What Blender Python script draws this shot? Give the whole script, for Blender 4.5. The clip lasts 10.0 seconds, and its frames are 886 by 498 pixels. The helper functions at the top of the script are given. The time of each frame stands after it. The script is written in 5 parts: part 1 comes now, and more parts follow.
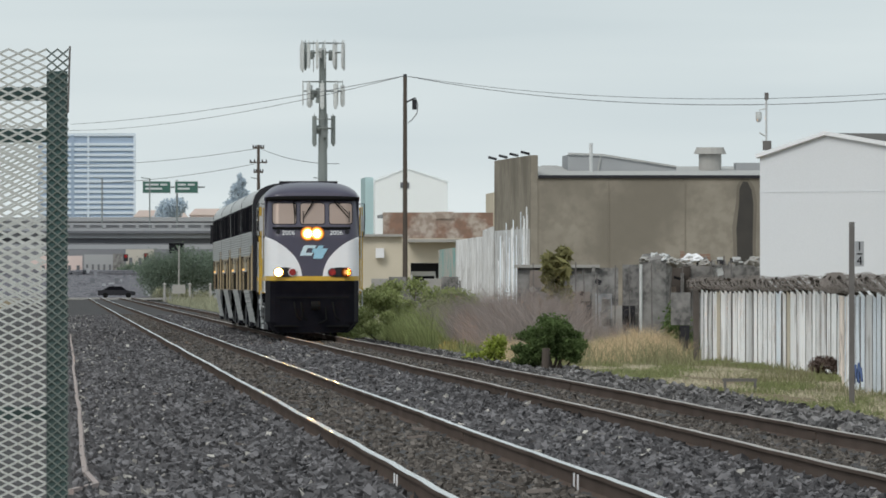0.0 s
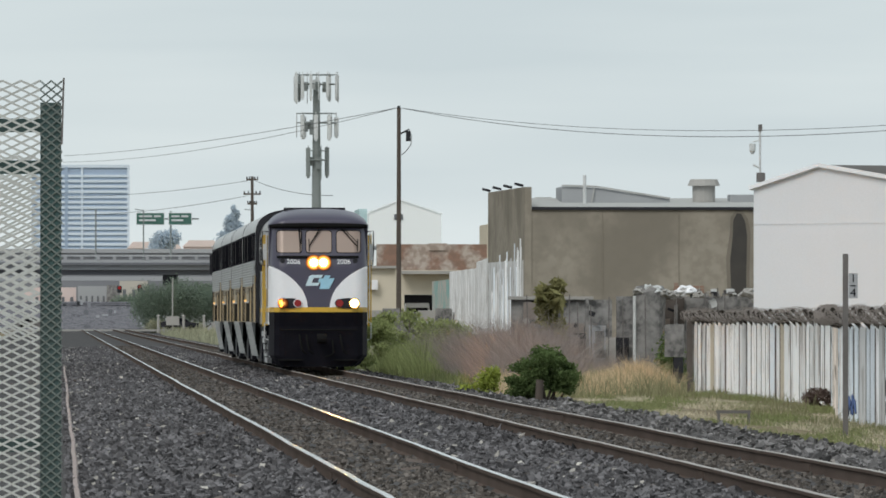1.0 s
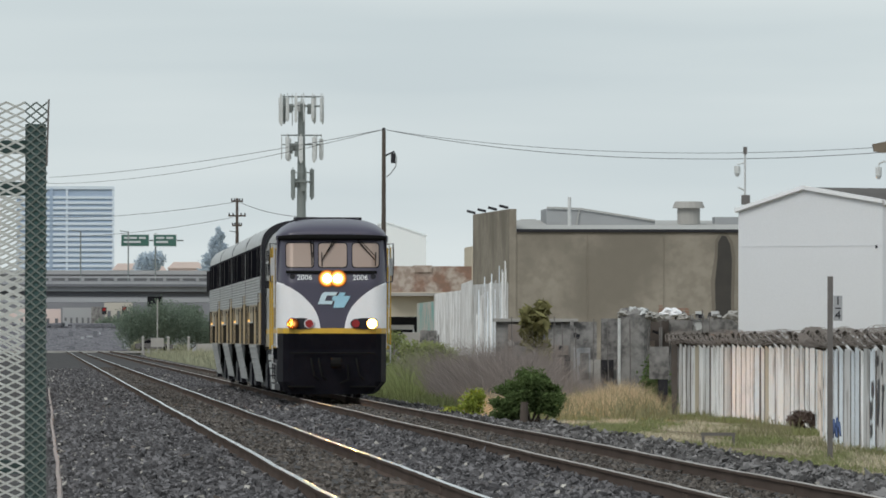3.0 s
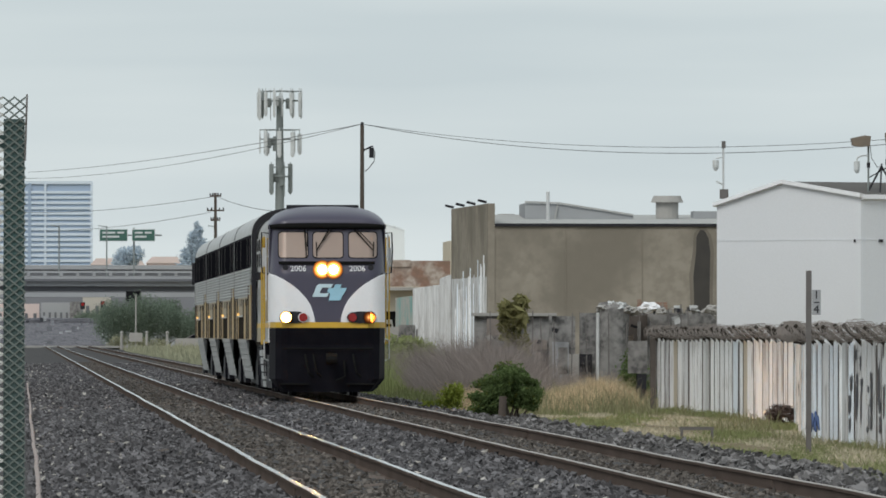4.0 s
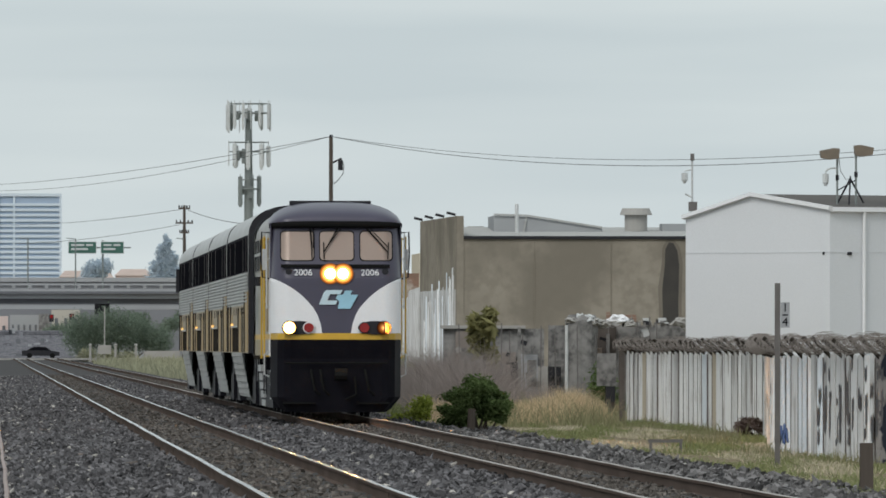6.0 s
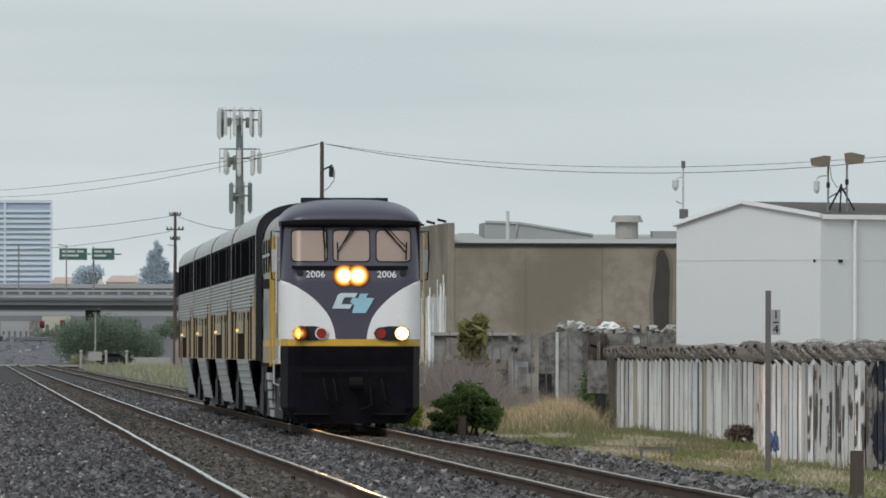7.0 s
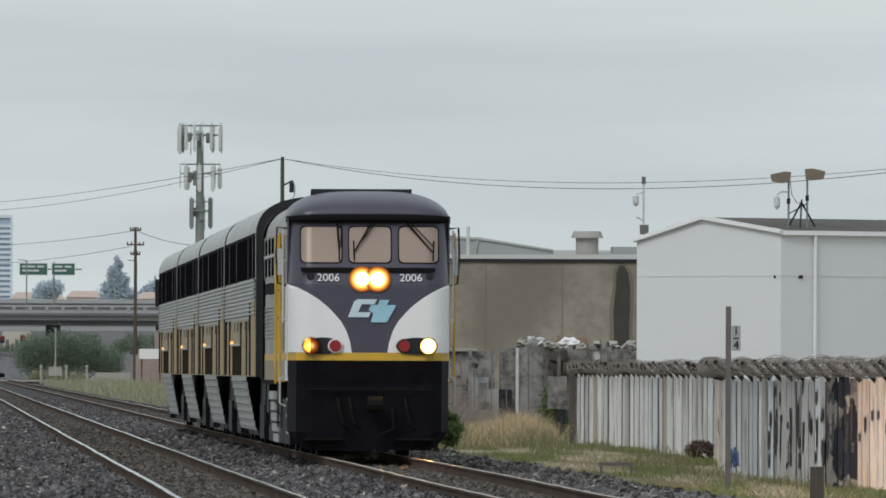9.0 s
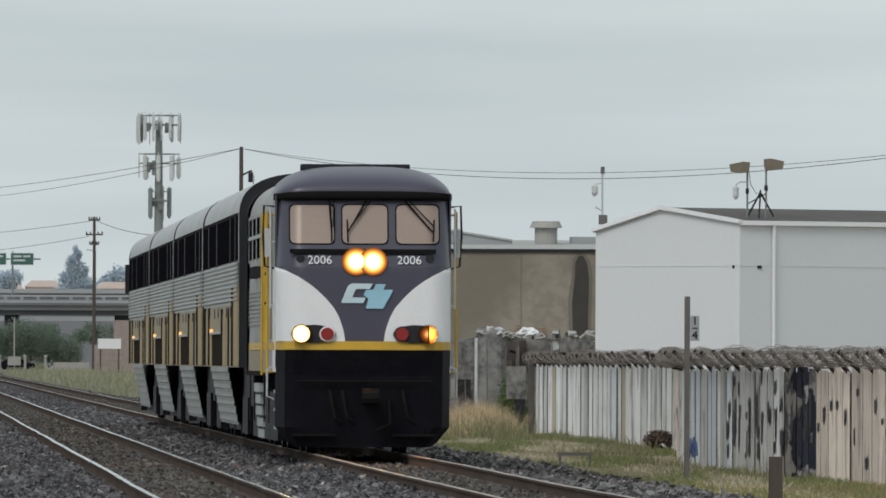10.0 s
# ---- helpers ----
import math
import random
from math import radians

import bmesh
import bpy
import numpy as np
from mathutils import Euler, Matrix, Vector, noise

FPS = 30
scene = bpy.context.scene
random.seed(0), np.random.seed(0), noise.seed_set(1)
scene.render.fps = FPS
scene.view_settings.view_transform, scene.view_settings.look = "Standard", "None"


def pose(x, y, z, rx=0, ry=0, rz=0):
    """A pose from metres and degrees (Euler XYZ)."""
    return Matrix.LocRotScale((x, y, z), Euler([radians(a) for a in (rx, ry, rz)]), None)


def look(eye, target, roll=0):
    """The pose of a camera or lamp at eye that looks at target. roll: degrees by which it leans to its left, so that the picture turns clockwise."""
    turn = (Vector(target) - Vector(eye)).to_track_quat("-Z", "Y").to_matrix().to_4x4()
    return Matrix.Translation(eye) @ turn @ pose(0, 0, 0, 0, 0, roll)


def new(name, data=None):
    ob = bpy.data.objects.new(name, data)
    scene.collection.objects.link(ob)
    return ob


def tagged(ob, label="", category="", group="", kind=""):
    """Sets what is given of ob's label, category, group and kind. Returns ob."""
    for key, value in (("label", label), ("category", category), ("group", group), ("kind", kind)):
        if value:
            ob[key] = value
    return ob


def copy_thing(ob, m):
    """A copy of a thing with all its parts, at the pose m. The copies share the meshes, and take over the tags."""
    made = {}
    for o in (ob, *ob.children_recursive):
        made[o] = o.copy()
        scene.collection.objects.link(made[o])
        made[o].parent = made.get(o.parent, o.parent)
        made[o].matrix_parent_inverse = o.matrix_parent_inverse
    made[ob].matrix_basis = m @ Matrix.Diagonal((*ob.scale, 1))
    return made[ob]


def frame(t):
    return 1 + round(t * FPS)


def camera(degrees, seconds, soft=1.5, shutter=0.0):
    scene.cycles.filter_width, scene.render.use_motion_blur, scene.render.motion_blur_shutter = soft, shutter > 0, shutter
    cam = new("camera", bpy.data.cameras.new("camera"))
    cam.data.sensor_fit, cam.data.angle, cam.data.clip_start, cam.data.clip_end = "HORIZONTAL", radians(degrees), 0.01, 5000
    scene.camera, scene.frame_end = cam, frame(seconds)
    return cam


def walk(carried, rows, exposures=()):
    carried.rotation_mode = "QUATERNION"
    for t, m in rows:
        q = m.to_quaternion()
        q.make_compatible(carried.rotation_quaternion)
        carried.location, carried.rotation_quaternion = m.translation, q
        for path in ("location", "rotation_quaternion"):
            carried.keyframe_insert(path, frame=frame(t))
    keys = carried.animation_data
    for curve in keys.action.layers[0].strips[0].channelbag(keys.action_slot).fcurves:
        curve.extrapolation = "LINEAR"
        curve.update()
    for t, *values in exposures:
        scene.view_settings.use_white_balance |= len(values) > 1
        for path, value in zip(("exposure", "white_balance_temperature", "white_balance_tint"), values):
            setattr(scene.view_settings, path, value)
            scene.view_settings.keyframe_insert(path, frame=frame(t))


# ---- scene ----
# The eye stays at one spot; yaw to the right, pitch up and lean, in degrees
AIM = (
    (0.0, 1.9550, 0.1868, 0.001),
    (0.5, 1.9830, 0.2729, -0.035),
    (1.0, 1.9875, 0.3510, 0.024),
    (1.5, 1.9877, 0.3843, 0.088),
    (2.0, 1.9700, 0.4046, 0.032),
    (2.5, 1.9929, 0.4452, 0.045),
    (2.7, 2.0162, 0.4648, 0.080),
    (3.8, 2.1709, 0.4531, 0.035),
    (4.0, 2.1775, 0.4365, 0.041),
    (4.5, 2.2006, 0.4450, 0.026),
    (5.0, 2.2475, 0.4922, 0.003),
    (5.5, 2.2933, 0.5067, 0.003),
    (5.7, 2.3110, 0.5004, 0.020),
    (6.8, 2.3840, 0.5078, 0.125),
    (7.0, 2.3861, 0.5372, 0.131),
    (7.5, 2.4124, 0.6108, 0.176),
    (8.0, 2.4526, 0.6582, 0.161),
    (8.5, 2.5048, 0.6486, 0.137),
    (9.0, 2.5911, 0.6182, 0.199),
    (9.5, 2.6919, 0.5938, 0.250),
    (10.0, 2.8042, 0.5669, 0.223),
)
EYE = (0.0, 0.0, 1.55)
cam = camera(4.582, 10.0, soft=1.7)
walk(cam, [(t, pose(*EYE, 90, 0, -yaw) @ pose(0, 0, 0, pitch, 0, 0) @ pose(0, 0, 0, 0, 0, lean)) for t, yaw, pitch, lean in AIM],
     exposures=((0.0, 0.32), (2.5, 0.26), (5.0, 0.22), (7.5, 0.15), (10.0, 0.10)))

# ---- world: thick overcast ----
world = bpy.data.worlds.new("overcast_sky")
scene.world = world
world.use_nodes = True
wn, wl = world.node_tree.nodes, world.node_tree.links
wn.clear()
w_out = wn.new("ShaderNodeOutputWorld")
w_bg = wn.new("ShaderNodeBackground")
w_sky = wn.new("ShaderNodeTexSky")
w_sky.sky_type, w_sky.sun_disc, w_sky.sun_elevation, w_sky.sun_rotation = "NISHITA", False, radians(48), radians(150)
w_dim = wn.new("ShaderNodeVectorMath")
w_dim.operation = "SCALE"
w_dim.inputs["Scale"].default_value = 0.06
w_co = wn.new("ShaderNodeTexCoord")
w_map = wn.new("ShaderNodeMapping")
w_map.inputs["Scale"].default_value = (6, 6, 60)
w_noise = wn.new("ShaderNodeTexNoise")
w_noise.inputs["Scale"].default_value, w_noise.inputs["Detail"].default_value = 1.0, 4.0
w_ramp = wn.new("ShaderNodeValToRGB")
w_ramp.color_ramp.elements[0].position, w_ramp.color_ramp.elements[0].color = 0.36, (0.50, 0.57, 0.60, 1)
w_ramp.color_ramp.elements[1].position, w_ramp.color_ramp.elements[1].color = 0.64, (0.64, 0.70, 0.71, 1)
w_mix = wn.new("ShaderNodeMix")
w_mix.data_type = "RGBA"
w_mix.inputs[0].default_value = 0.9
wl.new(w_sky.outputs[0], w_dim.inputs[0])
wl.new(w_co.outputs["Generated"], w_map.inputs[0])
wl.new(w_map.outputs[0], w_noise.inputs["Vector"])
wl.new(w_noise.outputs[0], w_ramp.inputs[0])
wl.new(w_dim.outputs[0], w_mix.inputs[6])
wl.new(w_ramp.outputs[0], w_mix.inputs[7])
wl.new(w_mix.outputs[2], w_bg.inputs[0])
wl.new(w_bg.outputs[0], w_out.inputs[0])
sun = new("sun", bpy.data.lights.new("sun", "SUN"))
sun.data.energy, sun.data.angle, sun.data.color = 1.3, radians(25), (1.0, 0.97, 0.92)
sun.matrix_basis = look((0, 0, 50), (25, 45, 0))


# ---- materials ----
def material(name, color, rough=0.6, metal=0.0, second=None, scale=3.0, mix=0.6, bump=0.0, bump_scale=30.0, emit=0.0,
             stretch=(1, 1, 1), low=0.35, high=0.65, third=None, fine=25.0, spec=0.5, rand=0.0, glow=None, through_light=0.0):
    m = bpy.data.materials.new(name)
    m.use_nodes = True
    n, l = m.node_tree.nodes, m.node_tree.links
    b = n["Principled BSDF"]
    b.inputs["Roughness"].default_value, b.inputs["Metallic"].default_value = rough, metal
    b.inputs["Specular IOR Level"].default_value = 0.0 if rough >= 0.75 else spec
    b.inputs["Base Color"].default_value = (*color, 1)
    co = n.new("ShaderNodeTexCoord")
    mp = n.new("ShaderNodeMapping")
    mp.inputs["Scale"].default_value = stretch
    l.new(co.outputs["Object"], mp.inputs[0])
    last = None
    second = second or tuple(c * 0.75 for c in color)
    third = third or tuple(c * 0.9 for c in color)
    for col, sc, amount in ((second, scale, mix), (third, fine, 0.5)):
        t = n.new("ShaderNodeTexNoise")
        t.inputs["Scale"].default_value, t.inputs["Detail"].default_value = sc, 5.0
        r = n.new("ShaderNodeMapRange")
        r.inputs[1].default_value, r.inputs[2].default_value, r.inputs[4].default_value = low, high, amount
        x = n.new("ShaderNodeMix")
        x.data_type = "RGBA"
        l.new(mp.outputs[0], t.inputs["Vector"])
        l.new(t.outputs[0], r.inputs[0])
        l.new(r.outputs[0], x.inputs[0])
        if last:
            l.new(last, x.inputs[6])
        else:
            x.inputs[6].default_value = (*color, 1)
        x.inputs[7].default_value = (*col, 1)
        last = x.outputs[2]
    if rand:
        g = n.new("ShaderNodeNewGeometry")
        o = n.new("ShaderNodeObjectInfo")
        a = n.new("ShaderNodeMath")
        a.operation = "ADD"
        f = n.new("ShaderNodeMath")
        f.operation = "FRACT"
        r = n.new("ShaderNodeMapRange")
        r.inputs[3].default_value, r.inputs[4].default_value = 1 - rand, 1 + rand
        h = n.new("ShaderNodeHueSaturation")
        l.new(g.outputs["Random Per Island"], a.inputs[0])
        l.new(o.outputs["Random"], a.inputs[1])
        l.new(a.outputs[0], f.inputs[0])
        l.new(f.outputs[0], r.inputs[0])
        l.new(r.outputs[0], h.inputs["Value"])
        l.new(last, h.inputs["Color"])
        last = h.outputs[0]
    l.new(last, b.inputs["Base Color"])
    if bump:
        t = n.new("ShaderNodeTexNoise")
        t.inputs["Scale"].default_value, t.inputs["Detail"].default_value = bump_scale, 4.0
        u = n.new("ShaderNodeBump")
        u.inputs["Strength"].default_value, u.inputs["Distance"].default_value = bump, 0.02
        l.new(mp.outputs[0], t.inputs["Vector"])
        l.new(t.outputs[0], u.inputs["Height"])
        l.new(u.outputs[0], b.inputs["Normal"])
    if through_light:
        t = n.new("ShaderNodeBsdfTranslucent")
        x = n.new("ShaderNodeMixShader")
        x.inputs[0].default_value = through_light
        l.new(last, t.inputs["Color"])
        l.new(b.outputs[0], x.inputs[1])
        l.new(t.outputs[0], x.inputs[2])
        l.new(x.outputs[0], n["Material Output"].inputs["Surface"])
    if emit:
        b.inputs["Emission Color"].default_value = (*(glow or color), 1)
        b.inputs["Emission Strength"].default_value = emit
    return m


def glow_face(name, radius, core, high, low, inner, outer):
    """A glowing face for lamps and their halos: bright core, fading to a warm rim at the given radius."""
    m = bpy.data.materials.new(name)
    m.use_nodes = True
    n, l = m.node_tree.nodes, m.node_tree.links
    b = n["Principled BSDF"]
    b.inputs["Base Color"].default_value, b.inputs["Roughness"].default_value = (0.02, 0.01, 0.005, 1), 0.8
    b.inputs["Specular IOR Level"].default_value = 0.0
    co, ln, mr = n.new("ShaderNodeTexCoord"), n.new("ShaderNodeVectorMath"), n.new("ShaderNodeMapRange")
    ln.operation = "LENGTH"
    mr.inputs[1].default_value, mr.inputs[2].default_value = core * radius, radius
    pw, mu, rp = n.new("ShaderNodeMath"), n.new("ShaderNodeMath"), n.new("ShaderNodeValToRGB")
    pw.operation, mu.operation = "POWER", "MULTIPLY"
    pw.inputs[0].default_value, mu.inputs[1].default_value = low / high, high
    rp.color_ramp.elements[0].color, rp.color_ramp.elements[1].color = (*inner, 1), (*outer, 1)
    l.new(co.outputs["Object"], ln.inputs[0])
    l.new(ln.outputs["Value"], mr.inputs[0])
    l.new(mr.outputs[0], pw.inputs[1])
    l.new(pw.outputs[0], mu.inputs[0])
    l.new(mr.outputs[0], rp.inputs[0])
    l.new(rp.outputs[0], b.inputs["Emission Color"])
    l.new(mu.outputs[0], b.inputs["Emission Strength"])
    return m


M = dict(
    ballast=material("ballast_bed", (0.10, 0.099, 0.10), 0.9, second=(0.065, 0.064, 0.065), scale=0.8, bump=0.6, bump_scale=18, fine=14),
    stone=material("ballast_stone", (0.132, 0.128, 0.133), 0.85, second=(0.082, 0.080, 0.084), scale=3, rand=0.65, bump=0.4),
    brown_stone=material("dusty_stone", (0.135, 0.122, 0.112), 0.9, second=(0.07, 0.06, 0.052), scale=3, rand=0.6, bump=0.4),
    shoulder_stone=material("shoulder_stone", (0.155, 0.150, 0.150), 0.9, second=(0.085, 0.082, 0.082), scale=3, rand=0.7, bump=0.4),
    pale_stone=material("pale_stone", (0.42, 0.40, 0.37), 0.9, rand=0.3),
    earth=material("earth", (0.24, 0.20, 0.145), 0.95, second=(0.15, 0.145, 0.08), scale=0.4, bump=0.5),
    rail_side=material("rail_rust", (0.125, 0.098, 0.085), 0.8, second=(0.075, 0.057, 0.049), scale=2, stretch=(1, 0.2, 1), bump=0.3),
    rail_dull=material("rail_dull_head", (0.40, 0.36, 0.33), 0.5, 0.45, second=(0.24, 0.20, 0.18), scale=1.5, stretch=(1, 0.1, 1), spec=0.2),
    rail_top=material("rail_polished", (0.62, 0.61, 0.60), 0.15, 1.0, second=(0.45, 0.43, 0.41), scale=1.5, stretch=(1, 0.1, 1)),
    rust=material("rusty_steel", (0.33, 0.27, 0.25), 0.7, second=(0.20, 0.15, 0.13), scale=3, bump=0.3),
    galv=material("galvanized_steel", (0.58, 0.59, 0.59), 0.6, 0.0, second=(0.42, 0.43, 0.43), scale=6),
    green=material("green_paint", (0.050, 0.085, 0.084), 0.5, second=(0.035, 0.10, 0.098), scale=1.1, mix=0.8),
    purple=material("dark_violet_paint", (0.062, 0.057, 0.088), 0.34, second=(0.048, 0.044, 0.068), scale=2, mix=0.4),
    black=material("black_paint", (0.007, 0.007, 0.011), 0.5, second=(0.016, 0.015, 0.019), scale=2.2, spec=0.08),
    white=material("white_paint", (0.80, 0.80, 0.82), 0.35, second=(0.70, 0.70, 0.71), scale=1.5, mix=0.4),
    yellow=material("yellow_paint", (0.62, 0.38, 0.03), 0.45, second=(0.42, 0.26, 0.03), scale=3),
    silver=material("brushed_silver", (0.47, 0.48, 0.48), 0.5, 0.45, second=(0.34, 0.34, 0.33), scale=0.8, stretch=(1, 0.3, 2)),
    tan_silver=material("tan_silver_metal", (0.33, 0.265, 0.165), 0.5, 0.3, second=(0.20, 0.155, 0.095), scale=0.8, stretch=(1, 0.3, 2)),
    dark_glass=material("dark_glass", (0.010, 0.010, 0.013), 0.5, spec=0.0),
    tan_glass=material("tinted_windshield", (0.33, 0.255, 0.215), 0.35, 0.2, second=(0.27, 0.205, 0.175), scale=0.8),
    rubber=material("dark_rubber", (0.015, 0.015, 0.015), 0.8, spec=0.1),
    lamp=glow_face("lit_headlight", 0.14, 0.46, 2900.0, 1.2, (1.0, 0.37, 0.07), (1.0, 0.52, 0.12)),
    # headlight halo and dimmed ditch glow, put into emissive discs
    amber_glow=glow_face("lamp_halo_glow", 0.23, 0.3, 30.0, 0.22, (1.0, 0.55, 0.14), (1.0, 0.26, 0.03)),
    dim_glow=glow_face("dim_ditch_glow", 0.145, 0.05, 3.0, 0.05, (1.0, 0.50, 0.14), (1.0, 0.16, 0.02)),
    amber=material("lit_amber_lamp", (0.9, 0.5, 0.14), 0.3, emit=0.8),
    red=material("red_lens", (0.30, 0.02, 0.02), 0.2),
    blue=material("light_blue_paint", (0.34, 0.60, 0.74), 0.4),
    pale_blue=material("pale_blue_paint", (0.62, 0.77, 0.84), 0.4),
    gold=material("gold_metal", (0.42, 0.285, 0.11), 0.5, 0.3, second=(0.23, 0.155, 0.07), scale=0.9, stretch=(1, 0.4, 2)),
    # recess shade as a near-black colour; also colours the bracket arms
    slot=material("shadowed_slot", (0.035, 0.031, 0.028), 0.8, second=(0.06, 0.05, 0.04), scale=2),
    tan_wall=material("tan_stucco", (0.31, 0.28, 0.235), 0.9, second=(0.20, 0.18, 0.15), scale=0.3, mix=0.9, bump=0.25, bump_scale=12, fine=2.2, third=(0.20, 0.18, 0.15), low=0.42, high=0.62),
    white_wall=material("white_metal_siding", (0.74, 0.755, 0.785), 0.6, second=(0.69, 0.705, 0.73), scale=0.3, mix=0.5),
    stain=material("dark_roof_stain", (0.075, 0.07, 0.065), 0.9, second=(0.05, 0.05, 0.05), scale=1),
    grey_roof=material("grey_roofing", (0.36, 0.37, 0.38), 0.8, second=(0.28, 0.29, 0.30), scale=0.6),
    pale_roof=material("pale_roof_membrane", (0.43, 0.43, 0.42), 0.8),
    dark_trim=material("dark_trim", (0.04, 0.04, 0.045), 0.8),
    concrete=material("concrete", (0.38, 0.37, 0.35), 0.9, second=(0.27, 0.26, 0.25), scale=0.5, bump=0.3),
    dark_concrete=material("grimy_concrete", (0.25, 0.245, 0.24), 0.9, second=(0.09, 0.088, 0.088), scale=1.6, mix=0.9, bump=0.4, fine=6, low=0.40, high=0.60, third=(0.33, 0.32, 0.31)),
    sheet=material("white_painted_sheet", (0.90, 0.91, 0.92), 0.7, second=(0.40, 0.37, 0.35), scale=3.2, mix=0.75, stretch=(1, 0.7, 0.22), low=0.56, high=0.64, rand=0.16, third=(0.62, 0.60, 0.58), fine=9),
    blue_sheet=material("pale_blue_grey_sheet", (0.82, 0.88, 0.94), 0.7, second=(0.48, 0.51, 0.55), scale=3.2, mix=0.7, stretch=(1, 0.7, 0.22), low=0.55, high=0.63, rand=0.16, third=(0.60, 0.64, 0.68), fine=9),
    grey_sheet=material("peeling_grey_sheet", (0.66, 0.665, 0.67), 0.75, second=(0.38, 0.37, 0.36), scale=3.0, mix=0.85, stretch=(1, 0.7, 0.25), low=0.52, high=0.60, rand=0.25, third=(0.60, 0.57, 0.55), fine=7),
    peach_sheet=material("peach_painted_sheet", (0.86, 0.76, 0.68), 0.75, second=(0.48, 0.42, 0.38), scale=3.0, mix=0.7, stretch=(1, 0.7, 0.22), low=0.55, high=0.63, rand=0.2, third=(0.64, 0.57, 0.52), fine=9),
    # dark rust brown; on the yard fence it carries the shade between sheets
    rust_shade=material("rust_and_gap_shade", (0.20, 0.175, 0.16), 0.85, second=(0.11, 0.09, 0.08), scale=2, rand=0.4),
    coil=material("weathered_coil_wire", (0.27, 0.245, 0.23), 0.75, 0.0, second=(0.17, 0.14, 0.12), scale=2),
    post_grey=material("weathered_grey_steel", (0.17, 0.16, 0.155), 0.75, second=(0.11, 0.10, 0.10), scale=4),
    # haze of distance is mixed into every colour named hazy
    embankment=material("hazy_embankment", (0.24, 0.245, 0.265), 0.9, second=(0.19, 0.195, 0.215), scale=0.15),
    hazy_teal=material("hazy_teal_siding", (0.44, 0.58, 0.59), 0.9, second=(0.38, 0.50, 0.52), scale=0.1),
    dark_twig=material("dark_dead_twigs", (0.15, 0.11, 0.095), 0.9, second=(0.09, 0.07, 0.06), scale=1, rand=0.4),
    damp=material("damp_stucco", (0.205, 0.185, 0.155), 0.9, second=(0.15, 0.135, 0.115), scale=0.6, mix=0.8),
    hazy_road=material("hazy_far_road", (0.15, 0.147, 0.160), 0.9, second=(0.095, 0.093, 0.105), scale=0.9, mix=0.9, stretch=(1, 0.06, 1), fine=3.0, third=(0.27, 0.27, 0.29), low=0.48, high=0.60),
    far_weed=material("hazy_olive_weeds", (0.36, 0.36, 0.25), 0.9, second=(0.29, 0.29, 0.20), scale=0.2, rand=0.2, through_light=0.45),
    yucca=material("olive_spiky_leaves", (0.27, 0.26, 0.12), 0.8, second=(0.20, 0.18, 0.10), scale=1, rand=0.35, through_light=0.45),
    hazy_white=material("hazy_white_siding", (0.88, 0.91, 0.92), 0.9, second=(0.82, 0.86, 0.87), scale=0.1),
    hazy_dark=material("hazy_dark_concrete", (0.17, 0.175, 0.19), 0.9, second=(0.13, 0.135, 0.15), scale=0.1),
    roof_dark=material("weathered_roof_sheet", (0.15, 0.145, 0.14), 0.8, second=(0.11, 0.105, 0.10), scale=0.6),
    mesh_green=material("grey_green_mesh", (0.235, 0.275, 0.27), 0.7, second=(0.17, 0.215, 0.21), scale=3),
    mesh_grey=material("weathered_mesh_steel", (0.68, 0.70, 0.70), 0.7, second=(0.54, 0.56, 0.56), scale=5),
    pale_weed=material("pale_olive_weeds", (0.28, 0.27, 0.16), 0.9, second=(0.21, 0.21, 0.12), scale=0.2, rand=0.3, through_light=0.45),
    tan_joint=material("tan_joint_line", (0.26, 0.235, 0.195), 0.9),
    pale_seam=material("pale_seam_line", (0.71, 0.725, 0.75), 0.8),
    black_sheet=material("black_sprayed_sheet", (0.05, 0.055, 0.075), 0.75, second=(0.45, 0.42, 0.40), scale=2.2, mix=0.9, stretch=(1, 0.14, 0.9), low=0.52, high=0.56, rand=0.3, fine=5),
    darker_silver=material("darker_ribbed_metal", (0.38, 0.38, 0.37), 0.55, 0.35, second=(0.20, 0.195, 0.19), scale=1.0, stretch=(1, 0.3, 2)),
    dry_blade=material("pale_dead_grass", (0.58, 0.52, 0.39), 0.9, second=(0.46, 0.42, 0.30), scale=0.8, rand=0.25, through_light=0.45),
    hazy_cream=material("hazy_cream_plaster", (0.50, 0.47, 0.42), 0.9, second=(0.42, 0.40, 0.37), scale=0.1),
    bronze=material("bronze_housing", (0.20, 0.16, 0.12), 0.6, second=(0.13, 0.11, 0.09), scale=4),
    # red plaster paled by mixing haze into its colour
    pink=material("hazy_red_plaster", (0.70, 0.58, 0.55), 0.9, second=(0.60, 0.50, 0.48), scale=0.1),
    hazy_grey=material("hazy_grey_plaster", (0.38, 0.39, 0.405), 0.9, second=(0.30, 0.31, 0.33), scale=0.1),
    graffiti=material("dark_paint_patch", (0.035, 0.035, 0.045), 0.7, second=(0.10, 0.10, 0.11), scale=3),
    blue_paint=material("blue_paint_patch", (0.05, 0.09, 0.22), 0.7),
    wood=material("weathered_pole_wood", (0.11, 0.092, 0.08), 0.9, second=(0.07, 0.06, 0.053), scale=2, stretch=(4, 4, 0.3), bump=0.3),
    wire=material("cable_grey", (0.24, 0.25, 0.26), 0.8),
    tower_grey=material("tower_grey_steel", (0.22, 0.245, 0.24), 0.7, second=(0.17, 0.19, 0.185), scale=0.6),
    antenna=material("pale_antenna_plastic", (0.62, 0.64, 0.64), 0.6),
